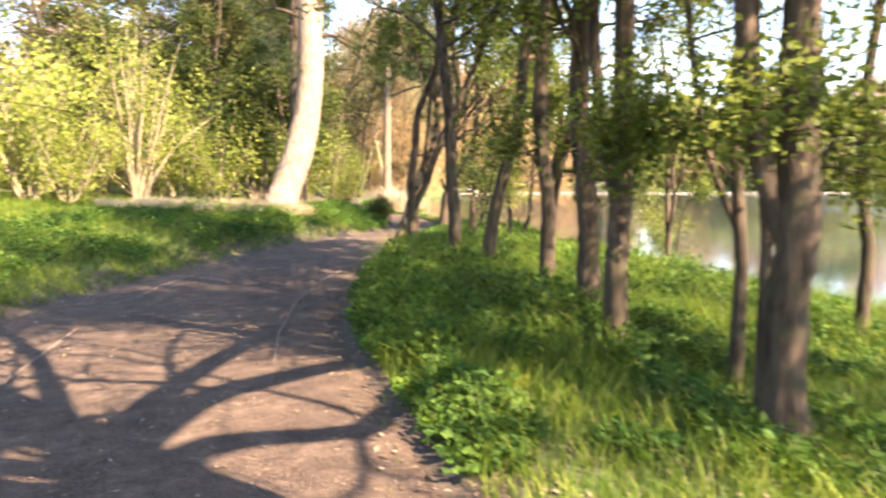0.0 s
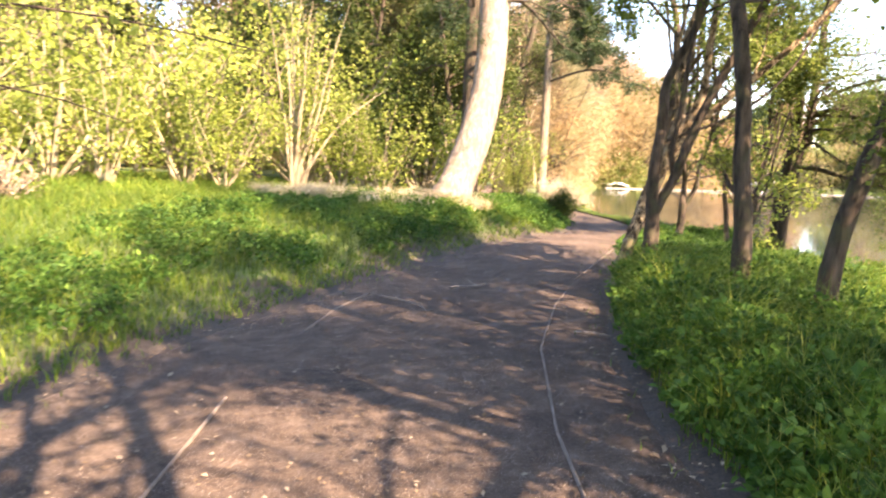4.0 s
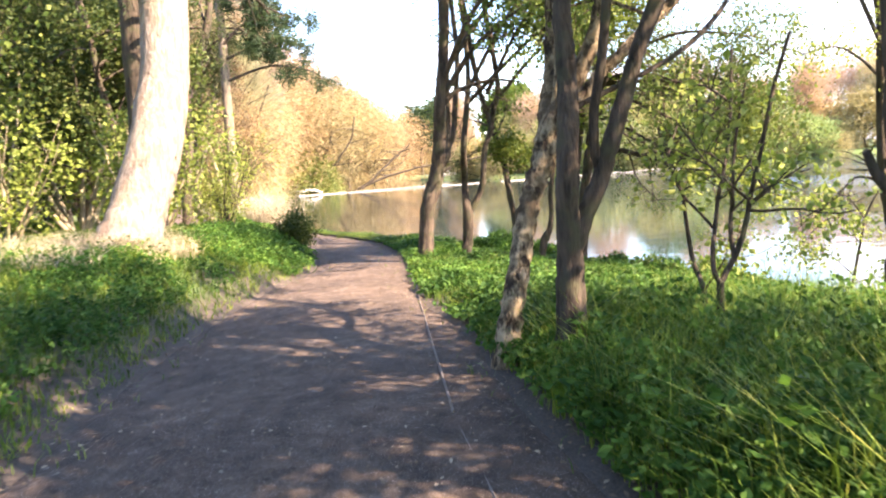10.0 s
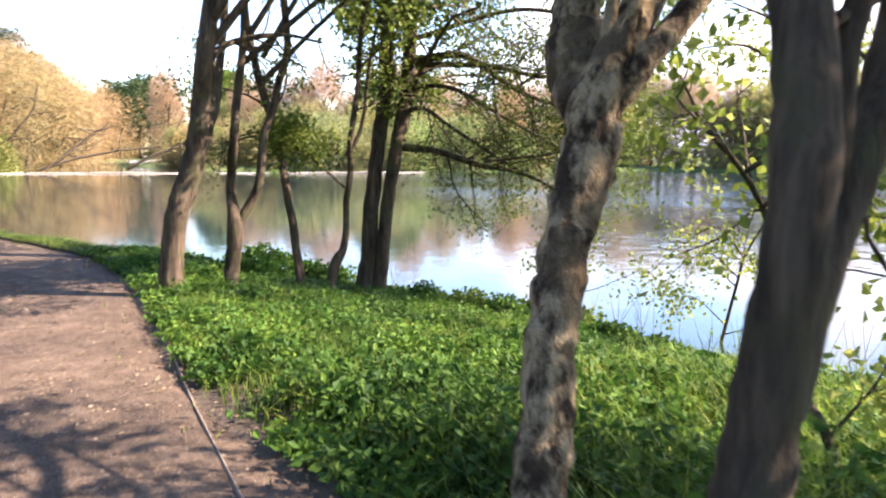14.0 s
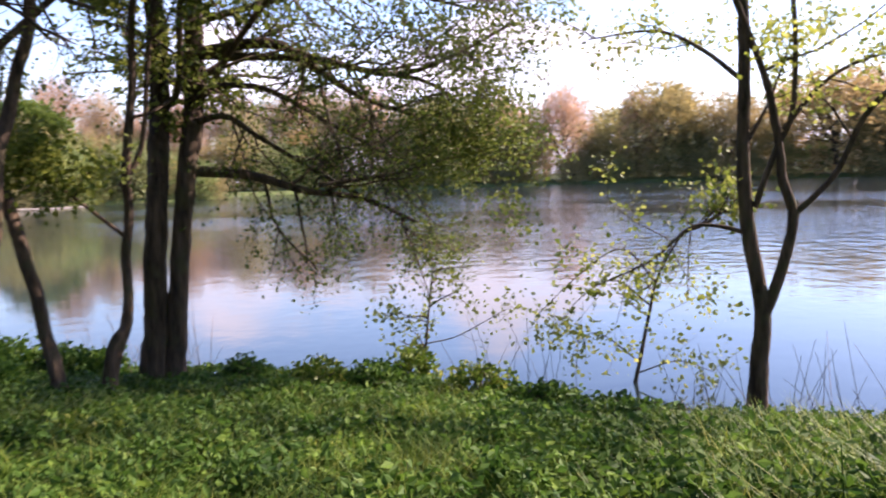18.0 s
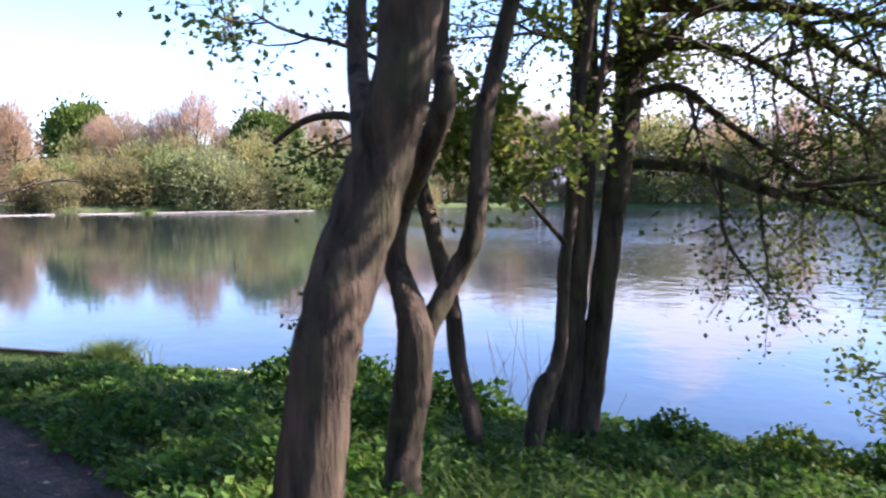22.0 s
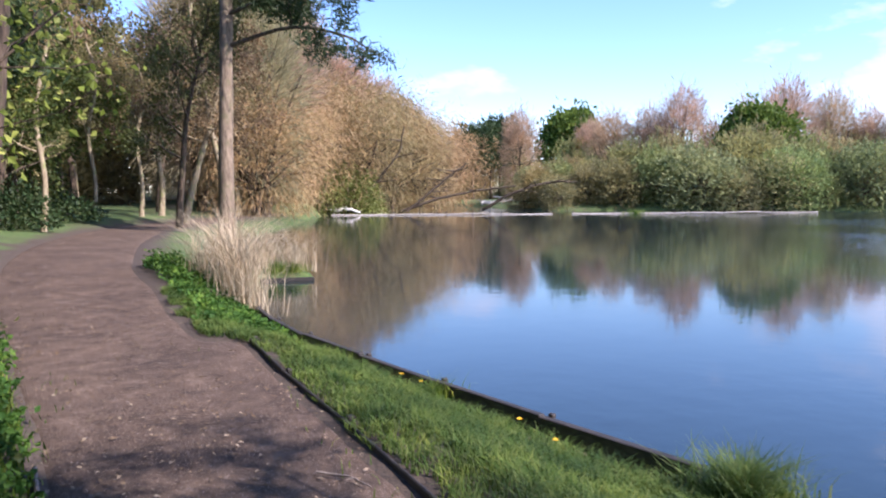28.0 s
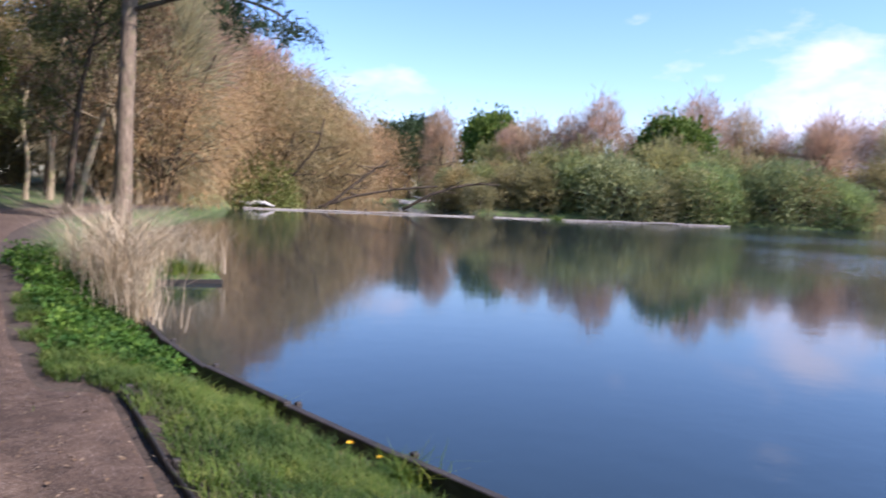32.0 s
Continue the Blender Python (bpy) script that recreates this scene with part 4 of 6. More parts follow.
# the row of trees by the start of the walk
for k, (x, y, r, lean) in enumerate(((3.15, 1.5, 0.12, 0.12), (3.8, 2.5, 0.05, 0.15), (3.6, 3.55, 0.10, 0.05), (3.92, 4.4, 0.11, -0.05), (4.4, 5.75, 0.09, -0.05), (3.4, 1.9, 0.04, -0.2), (6.2, 3.2, 0.06, 0.2), (5.6, 0.2, 0.09, 0.1), (7.6, 5.2, 0.05, 0.2))):
    bank_tree("alder", ALDER, [([(x, y, -0.4), (x + 0.06 * math.sin(k * 2.3), y + 0.05 * math.cos(k * 1.7), 0.7), (x + 0.1 * lean, y, 1.2), (x + lean * 0.6 + 0.07 * math.sin(k * 4.1), y + 0.1, 2.2), (x + lean, y + 0.05, 3.4)], r, r * 0.6)] + ([([(x + 0.1 * lean, y, 1.0 + 0.1 * (k % 4)), (x - lean, y + 0.16, 1.6 + 0.1 * (k % 4)), (x - lean * 1.8, y + 0.24, 2.5), (x - lean * 2.2, y + 0.3, 3.6)], r * 0.55, r * 0.35)] if k % 2 == 0 or r < 0.07 else []),
              [([(x, y, 1.3 + 0.15 * k % 0.6), (x + 0.25 * math.cos(k * 2.0), y + 0.25 * math.sin(k * 2.0), 1.7), (x + 0.6 * math.cos(k * 2.0), y + 0.6 * math.sin(k * 2.0), 2.0)], 0.022)], auto=14, zmin=2.3, seed=40 + k, group="alders on the bank", reach=(1.2, 2.4), leaf=(7, 0.055), top=6.5, lumps=0.07, loose=2.2)
# big unseen trees by the start: alder added to shade bank, oak shading path
bank_tree("alder", ALDER, [([(6.5, -4.0, -0.4), (6.55, -4.0, 1.2), (6.6, -3.9, 2.6), (6.55, -3.8, 3.8)], 0.12, 0.06)], auto=16, zmin=2.8, reach=(1.2, 2.2), leaf=(4, 0.08), top=6.0, seed=64, group="alders on the bank", loose=1.4)
bank_tree("oak", "broad oak with thin spring leaves beside the footpath", [([(1.75, -1.25, -0.1), (1.72, -1.22, 2.0), (1.7, -1.2, 4.0), (1.6, -1.0, 6.4)], 0.27, 0.10), ([(1.7, -1.2, 3.9), (2.9, -1.3, 4.9), (4.6, -1.6, 5.6)], 0.13, 0.05), ([(1.7, -1.2, 4.1), (3.2, -1.4, 5.6), (4.9, -1.4, 7.0)], 0.12, 0.05),
          ([(1.7, -1.2, 4.0), (1.2, -1.2, 5.0), (0.6, -1.5, 6.0)], 0.13, 0.05), ([(1.7, -1.2, 4.4), (2.3, -0.9, 6.0), (2.6, -0.6, 7.4)], 0.10, 0.04), ([(1.7, -1.2, 3.6), (2.6, -2.0, 4.6), (3.8, -3.0, 5.4)], 0.11, 0.05), ([(1.7, -1.2, 3.2), (0.9, -1.6, 4.2), (0.0, -2.2, 5.0), (-0.8, -2.6, 5.6)], 0.12, 0.05), ([(1.7, -1.2, 3.4), (0.6, -1.0, 4.4), (-0.6, -1.0, 5.2)], 0.10, 0.05)],
          [([(0.6, -1.0, 4.4), (0.0, -0.6, 5.2), (-0.7, -0.1, 5.7)], 0.05, (9, 0.08)), ([(0.0, -2.2, 5.0), (-0.6, -1.7, 5.6), (-1.3, -1.2, 6.0)], 0.05, (9, 0.08)), ([(-0.2, -1.0, 4.9), (-0.9, -1.5, 5.3), (-1.7, -2.0, 5.6)], 0.05, (9, 0.08)), ([(0.6, -1.0, 4.4), (0.2, -0.2, 4.9), (-0.3, 0.6, 5.2)], 0.05, (8, 0.08)), ([(1.6, -1.0, 5.6), (1.0, 0.0, 6.1), (0.3, 1.2, 6.5), (-0.2, 2.4, 6.8)], 0.06, (12, 0.085)), ([(0.8, 0.3, 6.2), (-0.3, 0.9, 6.4), (-1.3, 1.9, 6.5)], 0.05, (12, 0.085))], auto=34, zmin=4.2, reach=(1.4, 3.0), top=7.5, seed=60, leaf=None, kids=5)
bank_tree("sycamore", "tree with low budding boughs reaching over the grass", [([(-6.4, 4.6, 0.3), (-6.4, 4.6, 1.6), (-6.3, 4.7, 3.0)], 0.2, 0.1)], [([(-6.3, 4.7, 1.7), (-5.2, 5.2, 2.0), (-4.0, 5.6, 2.4), (-3.2, 5.9, 2.6), (-2.4, 6.2, 2.85)], 0.05), ([(-6.3, 4.7, 1.9), (-4.6, 5.4, 2.25), (-3.4, 6.0, 2.35), (-2.2, 6.8, 2.3)], 0.04)], auto=6, zmin=2.4, seed=61, leaf=(3, 0.06), foliage=M_LEAF_LIME, reach=(1.2, 2.4))

PINE_LABEL = "leaning Scots pine with pale flaking sunlit bark on the grass bank"
pine_limbs = [([(5.80, 19.95, 5.4), (6.42, 19.85, 5.6), (7.44, 20.55, 5.2), (8.24, 21.00, 4.7)], 0.07), ([(5.82, 19.98, 6.0), (4.80, 20.39, 6.3), (4.21, 21.63, 6.0)], 0.07), ([(5.82, 19.98, 6.6), (6.74, 19.11, 6.8), (7.87, 19.32, 6.3), (8.67, 19.64, 5.7)], 0.07)]


def needle_crown(t, tips, rng, n, spread, size):
    pts = np.concatenate(tips)
    c = np.repeat(pts, n, axis=0) + rng.normal(0, spread, (len(pts) * n, 3))
    s = Shape()
    leaves(s, c, rng, size, 0.16, vary=0.3)
    part("crown", s.mesh("crown", M_PINE), t, "dark green needle tufts", "stuff")


def pine(label, pts, r0, r1, limbs, seed, top=12.0, grown=8, zmin=6.5, reach=(1.6, 3.2), mat=M_BARK_PINE, needle=(16, 0.10, 0.14)):
    rng = np.random.default_rng(seed)
    base = np.array(pts[0], dtype=float)
    t = thing("pine", label, "tree", base, "pines")
    pts = [np.array(p, dtype=float) - base for p in pts]
    while pts[-1][2] < top:
        pts.append(pts[-1] + unit(pts[-1] - pts[-2] + rng.normal(0, 0.1, 3)) * 1.2)
    line = smooth_line(pts, 44)
    rad = np.linspace(r0, r1, 44) * (1 + 0.28 * np.exp(-np.linspace(0, 14, 44)))
    s = Shape()
    tube(s, line, rad, 16, 0.04, rng)
    part("trunk", s.mesh("trunk", mat, True), t)
    tips = []
    for q, r in limbs:
        s = Shape()
        l = smooth_line(np.array(q, dtype=float) - base, 12)
        tube(s, l, np.linspace(r, r * 0.3, 12), 7)
        for _ in range(7):
            branch_off(s, rng, l, 2.0, r, 1, tips, 0.3, 0.0, 5, 0.5, 0.3)
        part("limb", s.mesh("limb", M_BARK, True), t)
    high = np.where(line[:, 2] + base[2] > zmin)[0]
    for _ in range(grown):
        i, a = int(rng.choice(high)), rng.uniform(0, 2 * np.pi)
        s = Shape()
        limb(s, rng, line[i], (np.cos(a), np.sin(a), 0.15), rng.uniform(*reach), 0.06, 2, tips, 0.25, 0.0, 4)
        part("limb", s.mesh("limb", M_BARK, True), t)
    needle_crown(t, tips, rng, *needle)
    return t


pine(PINE_LABEL, [(4.55, 19.47, 0.3), (4.70, 19.50, 0.75), (4.86, 19.52, 1.1), (5.16, 19.58, 1.8), (5.44, 19.68, 2.6), (5.64, 19.80, 3.4), (5.76, 19.90, 4.2), (5.82, 20.0, 5.4)], 0.45, 0.28, pine_limbs, 71)
pine("dark upright pine trunk in the wood", [(5.83, 21.72, 0.3), (5.87, 21.72, 3.0), (5.92, 21.72, 6.0)], 0.25, 0.17, [], 72, zmin=5.0, mat=M_BARK)
pine("tall pine with bare lower trunk between path and lake", [(19.04, 47.03, -0.1), (19.14, 47.13, 4.0), (19.33, 47.32, 9.0)], 0.26, 0.16, [([(19.18, 47.23, 7.0), (21.05, 45.55, 7.7), (22.65, 44.25, 7.4), (23.65, 43.55, 6.7)], 0.09), ([(19.23, 47.23, 8.2), (20.85, 45.25, 8.9), (22.05, 43.85, 8.6)], 0.08), ([(19.23, 47.23, 9.0), (20.45, 46.15, 10.2), (22.95, 45.65, 10.6)], 0.1), ([(19.23, 47.23, 11.0), (20.95, 45.65, 12.6), (23.95, 44.65, 13.0)], 0.1)], 73, top=17.0, zmin=8.5, reach=(2.5, 4.5), grown=10, mat=M_BARK_WARM, needle=(30, 0.2, 0.34))
pine("dark pine shading the path in the wood", [(8.25, 35.45, 0.2), (8.35, 35.55, 4.0), (8.45, 35.65, 8.0)], 0.24, 0.15, [], 74, top=13.0, zmin=4.0, reach=(2, 3.6), grown=14, mat=M_BARK, needle=(20, 0.18, 0.3))
pine("dark pine shading the path in the wood", [(9.05, 42.15, 0.2), (9.15, 42.25, 4.0), (9.35, 42.35, 8.0)], 0.26, 0.15, [], 75, top=14.0, zmin=4.5, reach=(2, 4), grown=14, mat=M_BARK, needle=(20, 0.18, 0.3))

# ---- shrubs and wood on the land side ----


def hazel(label, at, high, stems, seed, leaf=(10, 0.06), foliage=M_LEAF_LIME, spread=0.45, mat=M_BARK_GREY, name="hazel", wide=0.10, thick=0.028):
    """A shrub of many stems that lean outwards."""
    rng = np.random.default_rng(seed)
    t = thing(name, label, "shrub", (at[0], at[1], h_at(*at) - 0.05), "shrubs at the wood's edge")
    tips = []
    for _ in range(stems):
        a = rng.uniform(0, 2 * np.pi)
        s = Shape()
        p0 = np.array([np.cos(a), np.sin(a), 0]) * rng.uniform(0.02, 0.16)
        h = high * rng.uniform(0.6, 1.0)
        lean = spread * rng.uniform(0.1, 1.0)
        pts = [p0]
        d = unit(np.array([np.cos(a) * lean, np.sin(a) * lean, 1.0]))
        for _ in range(7):
            d = unit(d + rng.normal(0, 0.09, 3))
            pts.append(pts[-1] + d * h / 7)
        pts = np.array(pts)
        tube(s, pts, np.linspace(thick + 0.006 * high, 0.006, 8), 6)
        for _ in range(8):
            branch_off(s, rng, pts, h * 0.5, 0.016, 1, tips, 0.3, 0.05, 4, 0.6, 0.2)
        part("stem", s.mesh("stem", mat, True), t)
    pts = np.concatenate(tips)
    c = np.repeat(pts, leaf[0], axis=0) + rng.normal(0, wide, (len(pts) * leaf[0], 3))
    s = Shape()
    leaves(s, c, rng, leaf[1], 0.75)
    part("crown", s.mesh("crown", foliage), t, "pale yellow-green young leaves", "stuff")
    return t


hazel("tall multi-stemmed hazel with pale stems and yellow-green leaves", (1.2, 22.0), 6.0, 12, 81, leaf=(6, 0.075), spread=0.22)
lime = hazel("bushy hazel with bright lime spring leaves at the wood's edge", (-6.5, 19.5), 4.8, 9, 82, leaf=(6, 0.11), spread=0.9, wide=0.17)
lime2 = hazel("low hazel thicket with fresh green leaves", (-3.2, 20.5), 3.6, 8, 83, foliage=M_LEAF_FRESH, leaf=(6, 0.11), spread=1.1, wide=0.17)


def again(ob, x, y, turn, size=1.0, lift=0.0, squash=1.0):
    m = Matrix.Translation((x, y, h_at(x, y) - 0.05 + lift)) @ Matrix.Rotation(turn, 4, "Z") @ Matrix.Diagonal((size, size, size * squash, 1))
    return copy_thing(ob, m)


for k, (x, y, s) in enumerate(((-9.5, 20.5, 1.1), (-12, 22.5, 1.3), (-5.0, 23.5, 1.4), (-15.5, 21, 1.2), (-0.8, 26, 1.3), (-8, 26, 1.5), (-19, 24, 1.4), (-23, 17, 1.3), (-26, 9, 1.4), (-11, 18.5, 0.9), (-7.8, 22, 1.1), (-2.0, 24.5, 1.3), (-17.5, 19, 1.2), (-13.5, 17.2, 0.8), (1.8, 25.5, 1.2))):
    again(lime, x, y, k * 1.3, s)
for k, (x, y, s) in enumerate(((-1.6, 22.5, 1.1), (3.6, 24.5, 1.2), (6.2, 22.6, 0.85), (2.4, 27, 1.5), (6.0, 27.5, 1.5), (-4.6, 28, 1.7), (7.4, 31, 1.2), (-12, 28, 1.8), (-4.9, 18.9, 0.8), (-8.2, 18.0, 0.75), (-0.6, 20.4, 0.7), (2.4, 22.4, 0.8), (-10.5, 16.2, 0.7), (3.4, 21.6, 0.7))):
    again(lime2, x, y, k * 1.7 + 0.4, s)
hazel("leafy shrub with small bright leaves beside the footpath", (8.05, 23.55), 2.6, 10, 84, leaf=(14, 0.045), spread=0.22, mat=M_BARK, thick=0.004)
hazel("dark rounded evergreen bush at the bend of the path", (8.11, 20.67), 0.8, 16, 85, leaf=(18, 0.04), foliage=M_LEAF_DEEP, spread=0.9, mat=M_BARK, name="evergreen_bush")


def wood_tree(label, seed, high, foliage, leaf, mat=M_BARK, n_limbs=12, crown_from=0.3, name="woodland_tree"):
    rng = np.random.default_rng(seed)
    t = thing(name, label, "tree", (0, 0, 0), "woodland trees")
    pts = [np.zeros(3)]
    d = np.array([0, 0, 1.0])
    for _ in range(8):
        d = unit(d + rng.normal(0, 0.08, 3) + np.array([0, 0, 0.1]))
        pts.append(pts[-1] + d * high / 8)
    pts = np.array(pts)
    s = Shape()
    line = smooth_line(pts, 24)
    tube(s, line, np.linspace(0.014 * high + 0.03, 0.02, 24), 9, 0.04, rng)
    part("trunk", s.mesh("trunk", mat, True), t)
    tips = []
    for _ in range(n_limbs):
        i = int(rng.integers(int(24 * crown_from), 23))
        a = rng.uniform(0, 2 * np.pi)
        s = Shape()
        limb(s, rng, line[i], (np.cos(a), np.sin(a), 0.6), high * rng.uniform(0.18, 0.32), 0.05, 2, tips, 0.3, 0.04, 4)
        part("limb", s.mesh("limb", mat, True), t)
    p = np.concatenate(tips)
    c = np.repeat(p, leaf[0], axis=0) + rng.normal(0, 0.22, (len(p) * leaf[0], 3))
    s = Shape()
    leaves(s, c, rng, leaf[1], 0.7)
    part("crown", s.mesh("crown", foliage), t, "", "stuff")
    return t


wt1 = wood_tree("slender woodland tree with thin budding olive crown", 91, 11, M_WOOD_OLIVE, (9, 0.15))
wt1.location = (5.0, 33.0, h_at(5, 33))
wt2 = wood_tree("pale-stemmed woodland tree with brownish budding twigs", 92, 12, M_WOOD_TWIG, (8, 0.13), M_BARK_GREY)
wt2.location = (-4.0, 35.0, h_at(-4, 35))
wt3 = wood_tree("dense dark woodland tree shading the footpath", 93, 10, M_LEAF_DEEP, (14, 0.14), n_limbs=16, crown_from=0.2)
wt3.location = (7.6, 37.5, h_at(7.6, 37.5))
for k, (proto, x, y, s) in enumerate(((wt1, -14, 34, 1.0), (wt1, -1, 37, 1.1), (wt1, 8.6, 43.5, 1.0), (wt1, 11.5, 51, 1.1), (wt1, 15.5, 59, 1.1), (wt1, 22, 66, 1.2), (wt1, -22, 32, 1.1), (wt1, 1, 44, 1.2), (wt1, 18.8, 52, 0.9), (wt1, -30, 25, 1.1),
                                      (wt2, -9, 33, 0.9), (wt2, 3, 40, 1.1), (wt3, 12.8, 56, 1.1), (wt3, 10, 46, 1.0), (wt3, 9.9, 42.8, 0.9), (wt3, 11.8, 50.2, 1.0), (wt3, 8.4, 38.6, 0.9), (wt3, 12.9, 53.6, 1.0), (wt3, 7.0, 30.6, 0.8), (wt3, 7.2, 33.5, 0.9), (wt3, 14.2, 59, 1.1), (wt3, 9.8, 52.5, 1.1), (wt3, 16.5, 61.5, 1.1), (wt2, 17, 64, 1.2), (wt2, -18, 38, 1.2), (wt2, 20.5, 56.5, 1.0), (wt2, 27, 66, 1.2), (wt2, 24.5, 61, 1.1), (wt3, 9.4, 60, 1.2), (wt2, 31, 74, 1.2), (wt2, -34, 12, 1.1),
                                      (wt3, 6.5, 25.2, 0.75), (wt3, 7.5, 28.0, 0.72), (wt3, 5.6, 41.5, 1.1), (wt3, 8.2, 48.5, 1.0), (wt3, 4.5, 29.5, 0.9), (wt3, 0.5, 31, 1.0), (wt3, -6, 40, 1.2), (wt3, 12, 63, 1.2), (wt3, 6.4, 55, 1.2), (wt3, -10, 44, 1.4), (wt3, -26, 38, 1.4), (wt3, 1, 52, 1.3), (wt3, -34, 34, 1.4), (wt3, -40, 18, 1.4))):
    again(proto, x, y, k * 2.1, s)

# ---- far shore ----


def waves(d, rng, count, low, high):
    """A smooth uneven field over directions, about -1 to 1."""
    out = np.zeros(len(d))
    for _ in range(count):
        k = unit(rng.normal(0, 1, 3)) * rng.uniform(low, high)
        out += np.sin(d @ k + rng.uniform(0, 6.28))
    return out / math.sqrt(count)


def clump_cloud(rng, n, shape):
    """Points in an uneven dome: (half width, foot, top, roughness); twigs reach out past its edge."""
    w, low, high, rough = shape
    d = unit(rng.normal(0, 1, (n, 3)))
    d[:, 2] = np.where(d[:, 2] < -0.5, -d[:, 2], d[:, 2])
    r = 1 + rough * waves(d, rng, 5, 2, 4) + 0.6 * rough * waves(d, rng, 7, 6, 12) + 0.35 * rough * waves(d, rng, 8, 16, 30)
    r = r * rng.uniform(0.12, 1.0, n) ** 0.42 * (1 + 0.12 * np.abs(rng.normal(0, 1, n)) * (rng.uniform(0, 1, n) < 0.25))
    mid = low + (high - low) * 0.42
    under = d[:, 2] < 0
    d[:, 2] = np.where(under, -rng.uniform(0, 1, n), d[:, 2])
    flat = np.hypot(d[:, 0], d[:, 1]) + 1e-6
    wide = np.where(under, (1 + 0.22 * d[:, 2]) / flat, 1.0)
    up = np.where(under, d[:, 2] * (mid - low), d[:, 2] * r * (high - mid))
    p = np.stack([d[:, 0] * wide * r * w, d[:, 1] * wide * r * w, mid + up], 1)
    return p, d


def far_tree(name, label, seed, lobes, mat, n, size, ratio, trunk_r, trunk_h, stems=1, droop=0.0, outward=0.6, group="trees on the far shore", category="tree"):
    rng = np.random.default_rng(seed)
    t = thing(name, label, category, (0, 0, 0), group)
    s = Shape()
    for k in range(stems):
        a = rng.uniform(0, 2 * np.pi)
        off = 0.35 * trunk_h if stems > 1 else 0.05 * trunk_h
        tube(s, smooth_line([(0, 0, -0.6), (np.cos(a) * off * 0.35, np.sin(a) * off * 0.35, trunk_h * 0.5), (np.cos(a) * off, np.sin(a) * off, trunk_h)], 8), np.linspace(trunk_r, trunk_r * 0.35, 8), 6)
    for _ in range(26):
        d = unit(rng.normal(0, 1, 3))
        d[2] = abs(d[2])
        end = np.array([d[0] * lobes[0] * 0.85, d[1] * lobes[0] * 0.85, lobes[1] + (lobes[2] - lobes[1]) * (0.35 + 0.6 * d[2])])
        a0 = np.array([0, 0, min(trunk_h * rng.uniform(0.4, 0.9), end[2])])
        tube(s, smooth_line([a0, (a0 + end) / 2 + rng.normal(0, 0.25, 3), end], 6), np.linspace(trunk_r * 0.4, 0.02, 6), 4)
    part("trunk", s.mesh("trunk", M_BARK, True), t)
    p, d = clump_cloud(rng, n, lobes)
    s = Shape()
    along = d * outward
    along[:, 2] += 0.3 - droop
    leaves(s, p, rng, size, ratio, along=along, vary=0.5)
    part("crown", s.mesh("crown", mat), t, "", "stuff")
    return t


willow = far_tree("willow", "spreading willow with golden-brown hanging twigs on the far shore", 101, (6.4, 0.0, 10.5, 0.26), M_WILLOW, 9000, 0.62, 0.09, 0.3, 5.0, 3, droop=0.9, outward=0.5)
willow.location = (47, 87, 0.1)
tall = far_tree("bare_tree", "tall budding tree with a feathery pinkish-brown crown", 102, (4.2, 1.2, 16.0, 0.17), M_TWIG_PINK, 7000, 1.05, 0.055, 0.22, 10.0, 3, outward=1.6)
tall.location = (58, 103, 0.2)
bush = far_tree("sallow_bush", "rounded olive-green sallow bush at the water's edge", 103, (3.7, -0.6, 6.0, 0.18), M_OLIVE, 5500, 0.46, 0.28, 0.12, 2.5, 4, category="bush")
bush.location = (83, 87, 0.0)
sage = far_tree("sallow_bush", "rounded grey-green sallow bush at the water's edge", 107, (3.9, -0.6, 6.0, 0.19), M_SAGE, 5200, 0.46, 0.3, 0.12, 2.5, 4, category="bush")
sage.location = (93.5, 63.5, 0.0)
brown_bush = far_tree("brown_bush", "brown budding bush on the far bank", 108, (3.6, -0.6, 6.0, 0.21), M_OAK, 4800, 0.52, 0.22, 0.12, 2.5, 4, category="bush")
brown_bush.location = (90, 72, 0.0)
oak = far_tree("far_oak", "broad olive-brown tree on the far shore", 106, (6.2, 0.2, 12.0, 0.21), M_OAK, 6000, 0.68, 0.26, 0.3, 6.0)
oak.location = (146, 30, 0.2)
round_tree = far_tree("chestnut_tree", "dense round chestnut tree in fresh green leaf", 104, (5.8, 1.5, 14.5, 0.10), M_FRESH, 8000, 0.75, 0.6, 0.35, 6.0)
round_tree.location = (136, 140, 0.2)
round_tree.scale = (1.35, 1.35, 1.4)
far_pine = far_tree("far_pine", "dark pine standing above the far trees", 105, (4.0, 6.0, 13.5, 0.20), M_PINE, 4500, 0.7, 0.35, 0.3, 9.0)
far_pine.location = (100, 126, 0.2)


def far_row(proto, rows, unit_h, seed, jitter=0.12):
    """Copies of a far tree: (x, y, height)."""
    g = np.random.default_rng(seed)
    for x, y, h in rows:
        s = h / unit_h
        f = s * g.uniform(0.85, 1.2)
        copy_thing(proto, Matrix.Translation((x, y, max(h_at(x, y), WATER_Z) - 0.1)) @ Matrix.Rotation(g.uniform(0, 6.28), 4, "Z") @ Matrix.Diagonal((f, f, s, 1)))


